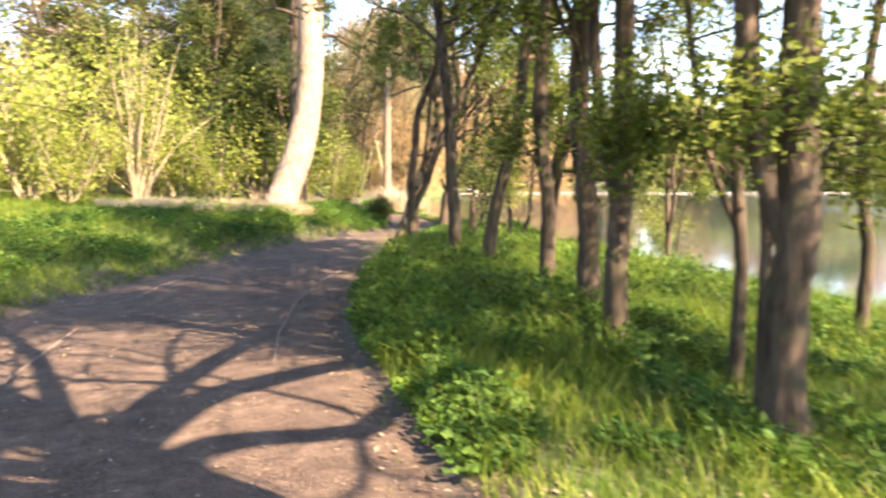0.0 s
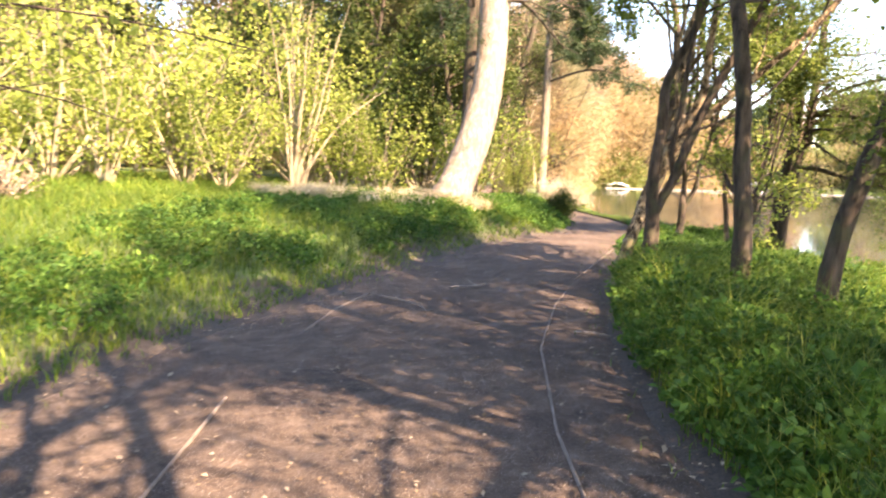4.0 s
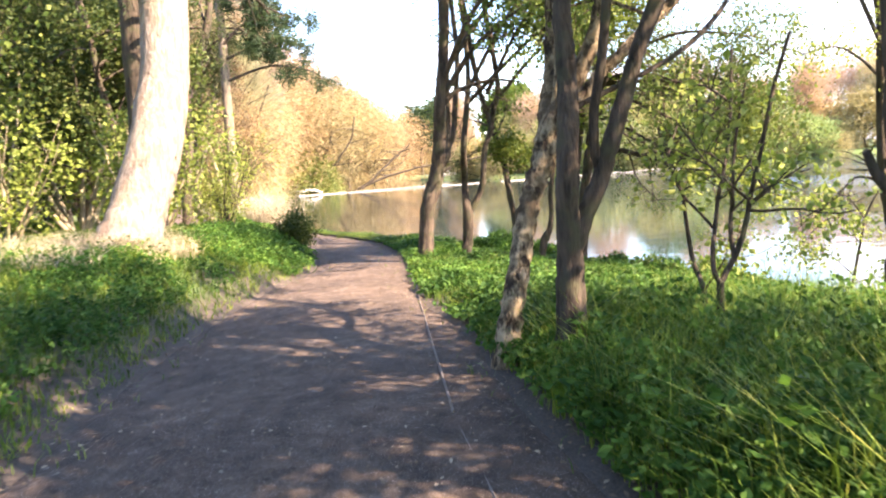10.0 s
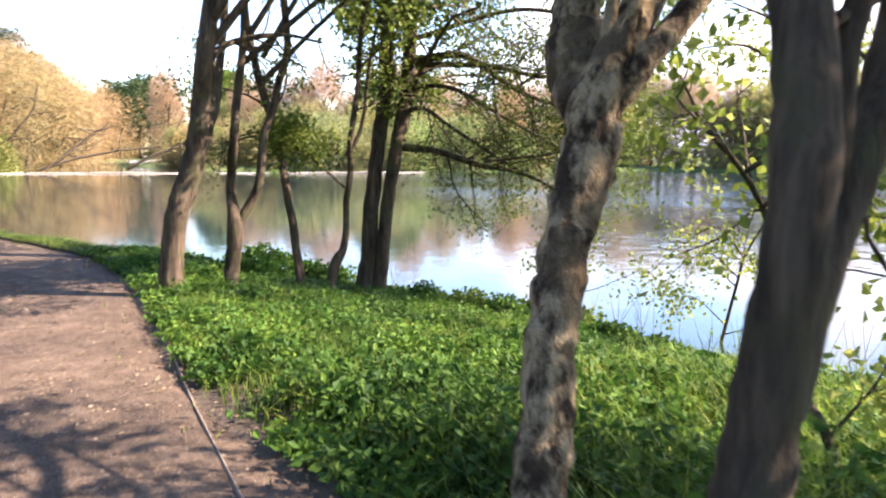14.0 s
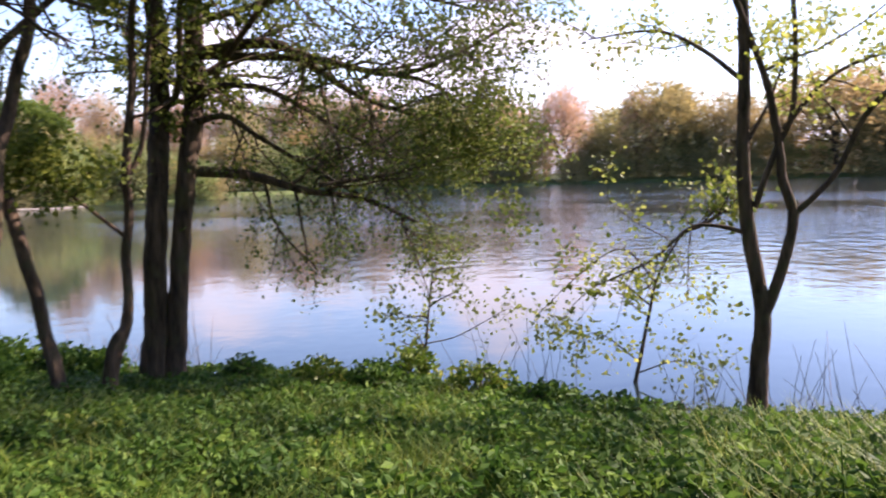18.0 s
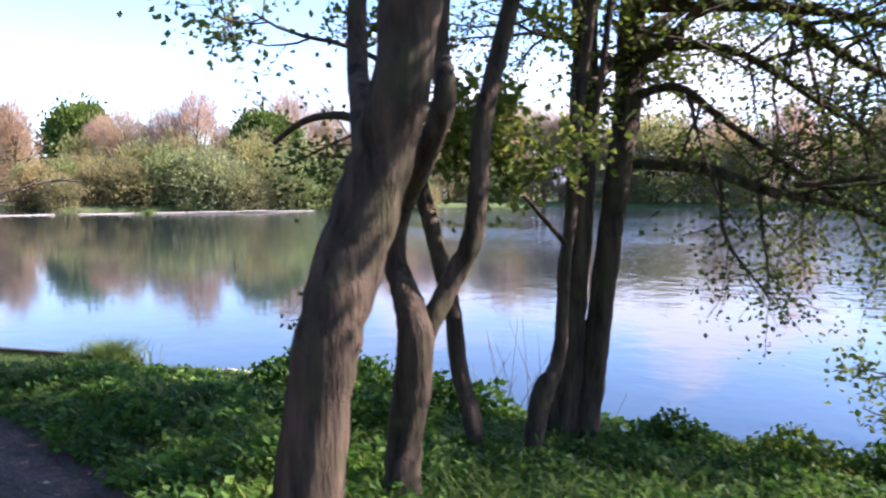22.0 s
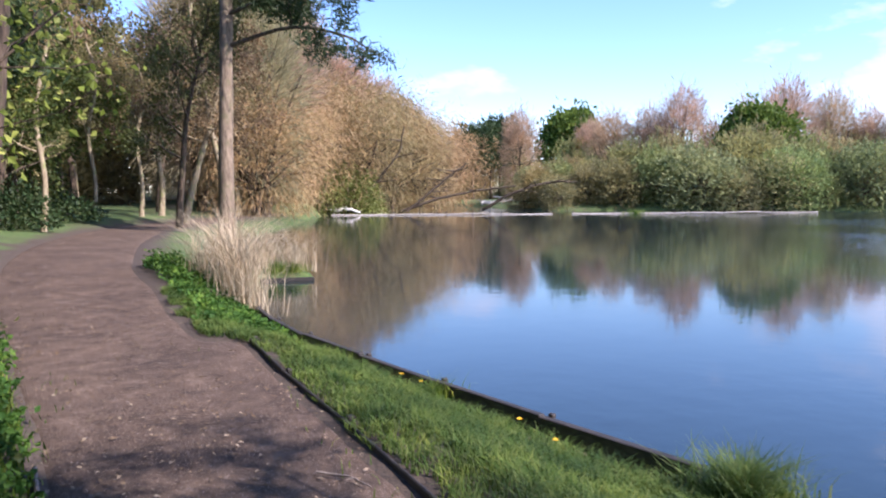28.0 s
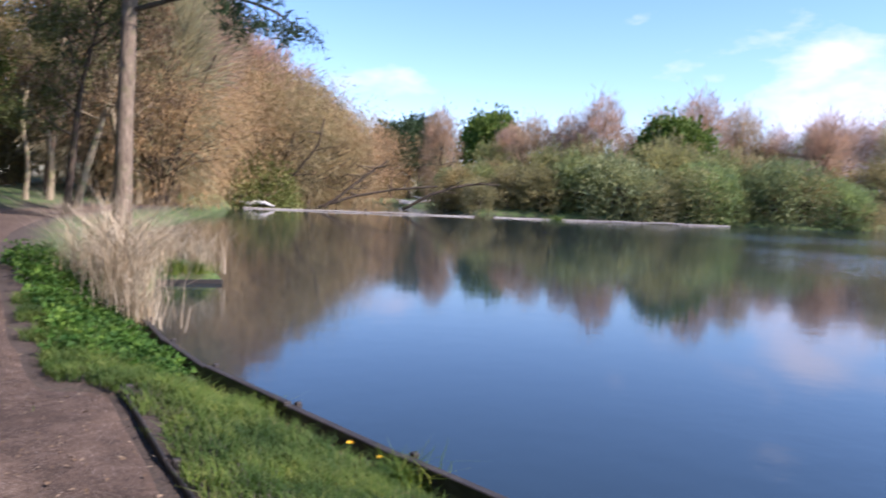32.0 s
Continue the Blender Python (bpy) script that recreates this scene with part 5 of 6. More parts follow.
far_row(willow, [(50, 93, 12.5), (55, 91, 11.5), (60, 92, 9.0), (44, 88, 11.0), (66, 97, 9.5), (70, 104, 10), (40, 84.5, 9.5), (76, 118, 11), (84, 130, 11), (35, 78, 9.5), (31, 70.5, 8.0), (46, 91, 13), (52, 97, 13.5), (58, 96, 11), (63, 101, 11.5), (38, 86, 12), (72, 110, 12), (79, 124, 12.5), (68, 112, 13), (28, 65.5, 7)], 10.5, 1)
far_row(tall, [(64, 106, 17), (48, 93, 18), (54, 99, 19), (87, 104, 14), (40, 92, 17), (34, 84, 17), (30, 78, 16), (72, 112, 15), (105, 101, 14.5), (108, 96, 15), (111, 92, 18), (115, 88, 13), (117, 84, 16), (119, 79, 18.5), (127, 76, 17), (129, 71, 14)], 16.0, 2)
far_row(tall, [(30, 72, 17), (31.5, 76, 19), (34.5, 80, 20), (36.5, 84, 20.5), (39, 86, 20), (42, 90, 19.5), (44.5, 92, 18.5), (29, 67, 15), (26, 70, 18), (47, 95, 17)], 16.0, 36)
far_row(bush, [(84, 75.5, 7.2), (88, 68, 4.6), (96, 62, 4.6), (103.5, 57, 6.6), (107, 51, 3.6), (80, 88, 5.6), (99, 66, 7.8), (104, 62, 7)], 6.0, 3)
far_row(bush, [(74, 83, 3.6), (76.5, 86, 4.2), (75, 90, 3.8)], 6.0, 33)
far_row(oak, [(93, 129, 10), (99, 131, 11), (88, 131, 9)], 12.0, 35)
far_row(brown_bush, [(90, 127.5, 6), (96, 128, 6), (78, 82, 4.6), (80, 78.5, 5.2), (77, 89, 5.0)], 6.0, 34)
far_row(sage, [(86, 71, 6.6), (100, 59, 6.8), (105.5, 53, 5.2), (79, 93, 4.6), (92, 66, 5.4)], 6.0, 31)
far_row(brown_bush, [(84, 81, 7.4), (88, 78, 8.4), (94, 70, 8.6), (82, 85, 5.2), (102, 66, 8.0), (97, 72, 9)], 6.0, 32)
far_row(round_tree, [(107, 76, 9.5)], 14.5, 4)
far_row(far_pine, [(95, 125, 13), (104, 128, 15)], 13.5, 5)
reds = [(148, 73, 16), (150, 67, 17), (152, 61, 18), (154, 55, 18), (155, 50, 20), (156, 45, 19), (134, 66, 14), (139, 56, 15.5), (143, 40, 17), (144, 34, 18), (145, 27, 15.5), (145, 16, 15), (144, -2, 17.5), (142, -15, 15.5), (150, 22, 16), (149, 8, 15)]
far_row(tall, reds, 16.0, 6)
oaks = [(144, 21, 16), (145, 11, 10.5), (145, 5, 13.5), (143, -8, 9), (141, -20, 17), (139, -25, 11), (137, -31, 14.5), (135, -37, 9.5), (131, -45, 17.5), (128, -51, 12), (125, -57, 10), (120, -63, 16.5), (117, -68, 11), (112, -75, 14), (107, -82, 9), (100, -92, 15), (90, -99, 12), (78, -106, 10)]
far_row(oak, oaks, 12.0, 7)
far_row(bush, [(141, 30, 5), (142, 20, 5), (142, 9, 4), (141, -3, 4.5), (139, -12, 4), (134, -33, 4.5), (126, -49, 4), (140, 45, 5), (128, 58, 5.5)], 6.0, 8)


def belt(proto, line, step, unit_h, low, high, seed, back=(4.0, 22.0)):
    """More trees behind a shore line, in a loose belt that closes the view."""
    g = np.random.default_rng(seed)
    pts = np.array(line, dtype=float)
    seg = np.diff(pts, axis=0)
    for a, d in zip(pts[:-1], seg):
        n = max(1, int(np.hypot(*d) / step))
        out = np.array([d[1], -d[0]]) / (np.hypot(*d) + 1e-9)
        for i in range(n):
            q = a + d * (i + g.uniform(0, 1)) / n + out * g.uniform(*back)
            h = g.uniform(low, high)
            f = h / unit_h
            copy_thing(proto, Matrix.Translation((q[0], q[1], 0.1)) @ Matrix.Rotation(g.uniform(0, 6.28), 4, "Z") @ Matrix.Diagonal((f, f, f * g.uniform(0.9, 1.1), 1)))


EAST = [(100, -95), (132, -42), (142, 0), (141, 34), (124, 62)]
belt(oak, EAST, 15.0, 12.0, 7, 18, 201, (2, 18))
belt(tall, EAST, 14.0, 16.0, 11, 22, 202, (3, 22))
belt(sage, EAST, 16.0, 6.0, 5, 9, 213, (1.5, 7))
belt(brown_bush, EAST, 9.0, 6.0, 5, 10, 214, (2, 10))
belt(bush, EAST, 8.0, 6.0, 2.5, 6, 203, (0.5, 4.5))
NORTH = [(126, 66), (112, 96), (98, 130)]
NORTHWEST = [(96, 134), (70, 124), (56, 106), (42, 92), (30, 78)]
belt(willow, NORTHWEST, 6.0, 10.5, 10, 13, 211, (1, 18))
belt(tall, NORTHWEST, 7.0, 16.0, 13, 18, 212, (4, 24))
belt(tall, NORTH, 8.0, 16.0, 11, 16, 204, (4, 22))
belt(oak, NORTH, 5.5, 12.0, 8, 12, 205, (2, 16))
belt(bush, NORTH, 9.0, 6.0, 3.5, 7, 210, (0.5, 6))
belt(brown_bush, NORTH, 8.0, 6.0, 4, 8, 215, (0.5, 8))
WEST = [(26, 84), (6, 68), (-12, 52), (-32, 44), (-46, 22), (-48, -10), (-40, -50)]
belt(oak, WEST, 6.0, 12.0, 9, 14, 206, (-4, 12))
belt(tall, WEST, 7.0, 16.0, 11, 16, 207, (-2, 14))
belt(bush, WEST, 5.0, 6.0, 4, 7, 208, (-6, 4))
SOUTH = [(-30, -60), (0, -70), (6, -95), (45, -122), (98, -98)]
belt(oak, SOUTH, 8.0, 12.0, 9, 13, 209, (2, 14))

# ---- grass, herbs and litter ----


def scatter(n, x0, x1, y0, y1, keep, seed):
    """Points on the ground in a box where keep(x, y) holds."""
    g = np.random.default_rng(seed)
    x, y = g.uniform(x0, x1, n), g.uniform(y0, y1, n)
    k = keep(x, y)
    x, y = x[k], y[k]
    return np.stack([x, y, height(x, y)], 1), g


def side_of(x, y):
    """True on the lake's side of the path."""
    return dist_to(x, y, PATH_RIGHT) < dist_to(x, y, PATH_LEFT)


def ragged(x, y, amount=0.16):
    return amount * wobble(x * 3.1, y * 2.7) + 0.5 * amount * wobble(x * 9.0, y * 8.0)


def on_bank(x, y, gap=-0.06):
    boarded = (y > 21.95) & (y < 31.45) & (dist_to(x, y, SHORE) < 0.12)
    return ~inside(x, y, LAKE) & ~inside(x, y, PATH_POLY) & side_of(x, y) & (dist_to(x, y, PATH_RIGHT) > gap + ragged(x, y)) & ~boarded


def on_meadow(x, y, gap=-0.05):
    return ~inside(x, y, PATH_POLY) & ~side_of(x, y) & (dist_to(x, y, PATH_LEFT) > gap + ragged(x, y, 0.14))


def stuff(name, label, category, shape, mat):
    return tagged(new(name, shape.mesh(name, mat)), label, category, kind="stuff")


def herb_mass(pts, g, tall, n_leaf, size, spread=0.11):
    """Leaf clusters round each plant's stem; tall is the plants' height."""
    s = Shape()
    h = tall * g.uniform(0.55, 1.15, len(pts))
    stems = pts + np.stack([g.normal(0, 0.03, len(pts)), g.normal(0, 0.03, len(pts)), h], 1)
    c = np.repeat(pts, n_leaf, axis=0)
    f = g.uniform(0.15, 1.0, len(c)) ** 0.7
    c = c + (np.repeat(stems - pts, n_leaf, axis=0)) * f[:, None]
    a = g.uniform(0, 2 * np.pi, len(c))
    r = spread * g.uniform(0.2, 1.0, len(c))
    out = np.stack([np.cos(a), np.sin(a), np.full(len(c), 0.35)], 1)
    c = c + out * r[:, None]
    leaves(s, c, g, size, 0.62, along=out * 0.7, droop=0.15)
    return s


def bank_height(p):
    """Rank herbs by the first trees, lower grass farther on."""
    d = dist_to(p[:, 0], p[:, 1], PATH_RIGHT)
    y = p[:, 1]
    tall = np.interp(y, [-4, 2, 4, 9, 11, 12, 13, 14.5, 17, 20.1, 27.65, 28.85, 33.65], [0.10, 0.14, 0.36, 0.48, 0.46, 0.38, 0.28, 0.23, 0.19, 0.13, 0.10, 0.22, 0.28])
    near_lake = np.clip(0.28 + dist_to(p[:, 0], p[:, 1], SHORE) / 3.0, 0.28, 1.0)
    return tall * near_lake * np.clip(0.35 + d / 0.7, 0.35, 1.0) * (1 + 0.5 * wobble(p[:, 0] * 1.9, p[:, 1] * 2.1))


# lush herbs on the bank along the first trees
pts, g = scatter(36000, 0.8, 11.5, -3, 13.5, lambda x, y: on_bank(x, y) & (dist_to(x, y, PATH_RIGHT) < 5.5) & (wobble(x * 1.3, y * 1.1) > np.interp(y, [1, 3.5, 6], [0.3, -0.1, -0.55])), 301)
stuff("bank_herbs", "lush green nettles and cow parsley covering the bank", "herbs", herb_mass(pts, g, bank_height(pts), 10, 0.068), M_HERB)
pts, g = scatter(13000, 4.5, 13.4, 12.5, 21.0, lambda x, y: on_bank(x, y) & (wobble(x * 2.3, y * 2.0) > np.interp(y, [13, 16.5], [0.0, -0.45])), 302)
stuff("bank_herbs", "low green herbs and grass on the lake bank", "herbs", herb_mass(pts, g, bank_height(pts) * (0.85 + 0.5 * wobble(pts[:, 0] * 2.3, pts[:, 1] * 2.0)), 9, 0.064), M_HERB)
pts, g = scatter(2600, 11.0, 15.0, 27.85, 35.2, lambda x, y: on_bank(x, y, 0.2) & (dist_to(x, y, PATH_RIGHT) < 1.7), 303)
stuff("bank_herbs", "green herbs beside the dry reeds", "herbs", herb_mass(pts, g, bank_height(pts) * 1.15, 9, 0.07), M_HERB)
pts, g = scatter(12000, 5.5, 9.5, 17.8, 34, lambda x, y: on_meadow(x, y, 0.02) & (dist_to(x, y, PATH_LEFT) < 1.8), 304)
stuff("verge_herbs", "green herbs along the edge of the wood", "herbs", herb_mass(pts, g, np.interp(dist_to(pts[:, 0], pts[:, 1], PATH_LEFT), [0, 0.4, 1.2], [0.08, 0.2, 0.3]), 8, 0.055), M_HERB)

pts, g = scatter(16000, -6.5, 7.5, 6.0, 20.5, lambda x, y: on_meadow(x, y, 0.25) & (dist_to(x, y, PATH_LEFT) < 3.6) & (wobble(x * 0.9 + 2.0, y * 0.8) > np.interp(y, [6, 11], [0.25, -0.15])), 305)
stuff("verge_herbs", "broad-leaved green herbs among the grass of the raised verge", "herbs", herb_mass(pts, g, 0.20 * (1 + 0.5 * wobble(pts[:, 0] * 1.7, pts[:, 1] * 1.5)), 8, 0.062), M_HERB)
s = Shape()
pts, g = scatter(9000, 0.0, 5.6, 17.3, 20.6, lambda x, y: on_meadow(x, y, 1.3) & (wobble(x * 1.4, y * 1.6) > -0.15), 306)
blades(s, pts, g, 0.26, 0.010, 0.9)
stuff("dead_grass", "pale golden dead grass round the foot of the pine", "grass", s, M_DRY)

# grass blades
s = Shape()
pts, g = scatter(90000, 0.8, 11.0, -2, 12.5, on_bank, 311)
blades(s, pts, g, bank_height(pts) * np.interp(pts[:, 1], [11, 14], [1.05, 0.75]) + 0.05, 0.009, 0.5)
stuff("bank_grass", "long green grass on the lake bank", "grass", s, M_GRASS)
# this stretch takes the darker grass, standing in for tree shade
s = Shape()
pts, g = scatter(56000, 2.5, 13.4, 12.5, 21.0, on_bank, 316)
blades(s, pts, g, bank_height(pts) * 0.75 + 0.05, 0.010, 0.6)
stuff("bank_grass", "grass among the herbs of the lake bank, tree shade put into its green", "grass", s, M_BANK_SHADED)
s = Shape()
pts, g = scatter(160000, 9.1, 13.9, 19.0, 31.2, lambda x, y: on_bank(x, y, 0.03) & ((y < 22.6) | (dist_to(x, y, SHORE) > 0.22 + 0.32 * wobble(x * 2.0, y * 1.4))), 312)
blades(s, pts, g, 0.075 * (1 + 0.45 * wobble(pts[:, 0] * 2.2, pts[:, 1] * 2.0) + 0.5 * np.clip(wobble(pts[:, 0] * 7.5, pts[:, 1] * 6.3), -0.6, 1)), 0.008, 0.8)
stuff("strip_grass", "short grass strip between path and water", "grass", s, M_TURF)
s = Shape()
pts, g = scatter(150000, -9, 8.5, 2.0, 21.5, lambda x, y: on_meadow(x, y) & (dist_to(x, y, PATH_LEFT) < 7.5 + ragged(x, y, 2.0)), 313)
d_l = dist_to(pts[:, 0], pts[:, 1], PATH_LEFT)
thin = g.uniform(0, 1, len(pts)) < np.clip(0.8 + d_l / 0.8, 0.1, 1.0) * (1 - 0.9 * (np.hypot(pts[:, 0] + 4.3, (pts[:, 1] - 8.4) * 0.8) < 1.5 + ragged(pts[:, 0], pts[:, 1], 0.5)))
pts = pts[thin]
blades(s, pts, g, np.interp(d_l[thin], [0, 0.6, 2, 6], [0.07, 0.15, 0.19, 0.16]) * (1 + 0.55 * wobble(pts[:, 0] * 2.1, pts[:, 1] * 1.9)), 0.011, 0.85)
stuff("meadow_grass", "bright sunlit spring grass beside the footpath", "grass", s, M_GRASS)
s = Shape()
pts, g = scatter(90000, 5.3, 11.0, 18.6, 36.6, lambda x, y: on_meadow(x, y, -0.1), 315)
blades(s, pts, g, np.interp(dist_to(pts[:, 0], pts[:, 1], PATH_LEFT), [0, 0.5, 1.5], [0.09, 0.15, 0.2]), 0.011, 0.55)
stuff("verge_grass", "green grass verge under the wood beside the path", "grass", s, M_GRASS)
s = Shape()
pts, g = scatter(60000, -26, 6, 8, 36, lambda x, y: on_meadow(x, y) & (dist_to(x, y, PATH_LEFT) > 6.0), 314)
blades(s, pts, g, 0.24, 0.025, 0.5)
stuff("rough_grass", "rough grass under the wood's edge", "grass", s, M_GRASS)
s = Shape()
pts, g = scatter(60000, -22, 9.5, -18, 9, lambda x, y: (on_meadow(x, y, 0.1) | on_bank(x, y, 0.1)) & ((y < -1.5 + 1.5 * wobble(x, y)) | (x < -8 + 2 * wobble(x * 0.7, y * 0.7)) | ((y < 2.8 + 1.5 * wobble(x, y)) & (x < 0))), 317)
blades(s, pts, g, 0.18, 0.02, 0.6)
stuff("rough_grass", "rough meadow grass behind the start of the walk", "grass", s, M_GRASS)

# dead straw and fallen leaves
s = Shape()
pts, g = scatter(9000, -6.6, -2.4, 6.2, 10.6, lambda x, y: on_meadow(x, y) & (np.hypot(x + 4.3, (y - 8.4) * 0.8) < 1.7 + ragged(x, y, 0.8)), 321)
pts[:, 2] += g.uniform(0.0, 0.07, len(pts))
leaves(s, pts, g, 0.22, 0.06, along=np.stack([g.normal(0, 1, len(pts)), g.normal(0, 1, len(pts)), np.zeros(len(pts))], 1) * 1.5)
M_STRAW = leafy("trampled_straw", (0.12, 0.085, 0.055), (0.27, 0.20, 0.13), (0.52, 0.42, 0.29), 0.2, 0.8)
stuff("dead_straw", "brown dead straw and stalks lying in the grass", "straw", s, M_STRAW)
M_LITTER = leafy("fallen_leaf", (0.12, 0.08, 0.05), (0.21, 0.15, 0.10), (0.38, 0.30, 0.22), 0.1, 0.8)


def flat_litter(name, label, n, box, keep, seed, size):
    pts, g = scatter(n, *box, keep, seed)
    pts[:, 2] += 0.012
    s = Shape()
    m = len(pts)
    a = g.uniform(0, 2 * np.pi, m)
    d = np.stack([np.cos(a), np.sin(a), g.normal(0, 0.18, m)], 1)
    w = np.stack([-np.sin(a), np.cos(a), g.normal(0, 0.18, m)], 1)
    k = size * g.uniform(0.4, 1.3, m)[:, None]
    q = np.stack([pts - d * k * 0.5, pts + w * k * 0.3 + [0, 0, 0.004], pts + d * k * 0.5, pts - w * k * 0.3 + [0, 0, 0.004]], 1)
    i = np.arange(m)[:, None] * 4
    s.add(q.reshape(-1, 3), np.hstack([i, i + 1, i + 2, i + 3]))
    return stuff(name, label, "leaf litter", s, M_LITTER)


flat_litter("leaf_litter", "scattered dry leaves and wood chips on the footpath", 34000, (-3.5, 11.5, -1, 30), lambda x, y: inside(x, y, PATH_POLY) & (wobble(x * 1.1, y * 1.3) > -0.35), 331, 0.032)
flat_litter("leaf_litter", "brown leaf litter along the path's edges", 9000, (-3.8, 11.5, 0, 38), lambda x, y: ~inside(x, y, LAKE) & (dist_to(x, y, PATH_LEFT) < 0.55 + ragged(x, y, 0.4)), 332, 0.05)
flat_litter("leaf_litter", "brown leaves lying among the thin grass by the first trees", 5200, (1.0, 6.5, -2, 4.5), lambda x, y: on_bank(x, y), 335, 0.06)
flat_litter("leaf_litter", "brown litter on the bare mud behind the shore boards", 5200, (11.8, 13.6, 22.6, 31), lambda x, y: on_bank(x, y) & (dist_to(x, y, SHORE) < 0.4), 336, 0.04)
flat_litter("leaf_litter", "brown leaves under the herbs of the bank", 8000, (0.5, 9.5, -2, 17), lambda x, y: ~inside(x, y, LAKE) & (dist_to(x, y, PATH_RIGHT) < 0.4 + ragged(x, y, 0.3)), 333, 0.045)
s = Shape()
pts, g = scatter(9000, -3.0, 11.0, -1, 26.6, lambda x, y: inside(x, y, PATH_POLY) & (np.minimum(dist_to(x, y, PATH_LEFT), dist_to(x, y, PATH_RIGHT)) < 0.30 + ragged(x, y, 0.35)), 334)
blades(s, pts, g, 0.06, 0.007, 0.7)
stuff("edge_grass", "short worn grass creeping onto the path", "grass", s, M_GRASS)

# tall single stalks standing out of the herbs


def stalk_herb(label, seed, high, pairs, size):
    g = np.random.default_rng(seed)
    t = thing("nettle", label, "wild plant", (0, 0, 0), "tall stalks among the bank herbs")
    line = smooth_line([(0, 0, -0.05), (g.normal(0, 0.03), g.normal(0, 0.03), high * 0.5), (g.normal(0, 0.06), g.normal(0, 0.06), high)], 12)
    s = Shape()
    tube(s, line, np.linspace(0.006, 0.0025, 12), 5)
    part("stem", s.mesh("stem", M_HERB, True), t)
    for k in range(pairs):
        f = 0.42 + 0.58 * k / (pairs - 1)
        c = np.array(line[int(f * 11)])
        a = k * 1.57 + g.uniform(-0.3, 0.3)
        reach = size * (1.25 - 0.6 * f)
        d = np.array([[math.cos(a), math.sin(a), 0.25], [-math.cos(a), -math.sin(a), 0.2]])
        s = Shape()
        leaves(s, c + d * reach * 0.7, g, reach * 1.3, 0.5, along=d * 2.5, droop=0.3)
        leaves(s, c + d * reach * 0.45 + g.normal(0, 0.02, (2, 3)), g, reach * 0.8, 0.5, along=d * 1.5, droop=0.3)
        part("leaf", s.mesh("leaf", M_HERB), t)
    return t


stalk = stalk_herb("tall green nettle stalk standing above the bank herbs", 351, 0.72, 6, 0.075)
stalk.location = (7.5, 12.2, h_at(7.5, 12.2))
for k, (x, y, size) in enumerate(((7.42, 12.36, 0.85), (7.9, 11.57, 1.05), (7.82, 11.75, 0.8), (7.5, 10.8, 0.95), (7.12, 11.02, 0.85), (6.96, 10.6, 0.9), (6.2, 10.9, 0.7), (6.6, 11.6, 0.8), (6.9, 12.3, 0.75), (8.3, 12.6, 1.0), (8.6, 11.4, 1.0),
                                  (5.6, 9.7, 0.7), (6.4, 9.2, 0.85), (7.3, 9.6, 0.95), (8.2, 10.1, 1.0), (5.3, 8.2, 0.75), (6.1, 7.6, 0.9), (9.0, 13.0, 0.95), (7.9, 13.4, 0.8))):
    again(stalk, x, y, k * 1.9, size)

# bushes, tussocks and reeds at the water


def herb_bush(label, at, rx, ry, rz, n, seed, mat=M_HERB, size=0.075, name="waterside_bush"):
    g = np.random.default_rng(seed)
    z0 = max(h_at(*at), WATER_Z)
    t = thing(name, label, "bush", (at[0], at[1], z0))
    d = unit(g.normal(0, 1, (n, 3)))
    d[:, 2] = np.abs(d[:, 2])
    lump = 1 + 0.22 * np.sin(d[:, 0] * 5 + seed) * np.cos(d[:, 1] * 4) + 0.12 * np.sin(d[:, 0] * 11) * np.sin(d[:, 1] * 13)
    c = d * np.array([rx, ry, rz]) * (lump * g.uniform(0.35, 1.05, n) ** 0.5)[:, None]
    s = Shape()
    leaves(s, c, g, size, 0.6, along=d * 0.5)
    part("foliage", s.mesh("foliage", mat), t, "", "stuff")
    s = Shape()
    for _ in range(14):
        k = int(g.integers(n))
        tube(s, smooth_line([(g.normal(0, 0.08), g.normal(0, 0.08), -0.1), c[k] * 0.5 + g.normal(0, 0.05, 3), c[k]], 5), np.linspace(0.012, 0.004, 5), 4)
    part("stem", s.mesh("stem", M_BARK, True), t)
    return t


herb_bush("dense dark green bush of nettles at the water's edge", (12.1, 18.9), 0.55, 0.75, 0.42, 2600, 341)
herb_bush("dense dark green bush overhanging the lake", (12.2, 17.9), 0.45, 0.6, 0.35, 1900, 342)
herb_bush("low rounded green bush beneath the alders", (10.6, 17.95), 0.5, 0.5, 0.38, 1700, 343)
herb_bush("small bright green bush by a thin sapling", (12.35, 14.3), 0.3, 0.3, 0.38, 700, 344, M_GRASS)
for k, (x, y, r, h) in enumerate(((11.55, 13.6, 0.34, 0.30), (11.1, 13.0, 0.26, 0.22), (10.5, 12.4, 0.3, 0.25), (11.9, 15.2, 0.35, 0.26), (12.15, 16.0, 0.3, 0.24), (11.2, 15.4, 0.26, 0.2), (9.4, 16.2, 0.3, 0.22), (10.2, 15.2, 0.22, 0.18), (11.75, 14.6, 0.24, 0.28), (9.0, 14.6, 0.26, 0.2))):
    herb_bush("low clump of green nettles on the lake bank", (x, y), r, r * 1.1, h, 700, 700 + k, M_HERB if k % 3 else M_GRASS, 0.06, "nettle_clump")["group"] = "nettle clumps"
herb_bush("low green bush behind the reeds", (15.65, 37.25), 0.9, 0.9, 0.7, 1500, 345, M_OLIVE, 0.1)
herb_bush("dark evergreen bush in the wood beside the path", (11.98, 49.05), 1.8, 1.6, 1.5, 3000, 346, M_PINE, 0.16, "evergreen_bush")
herb_bush("dark evergreen bush shading the path's bend", (14.21, 54.8), 2.2, 1.8, 1.4, 3000, 347, M_PINE, 0.16, "evergreen_bush")
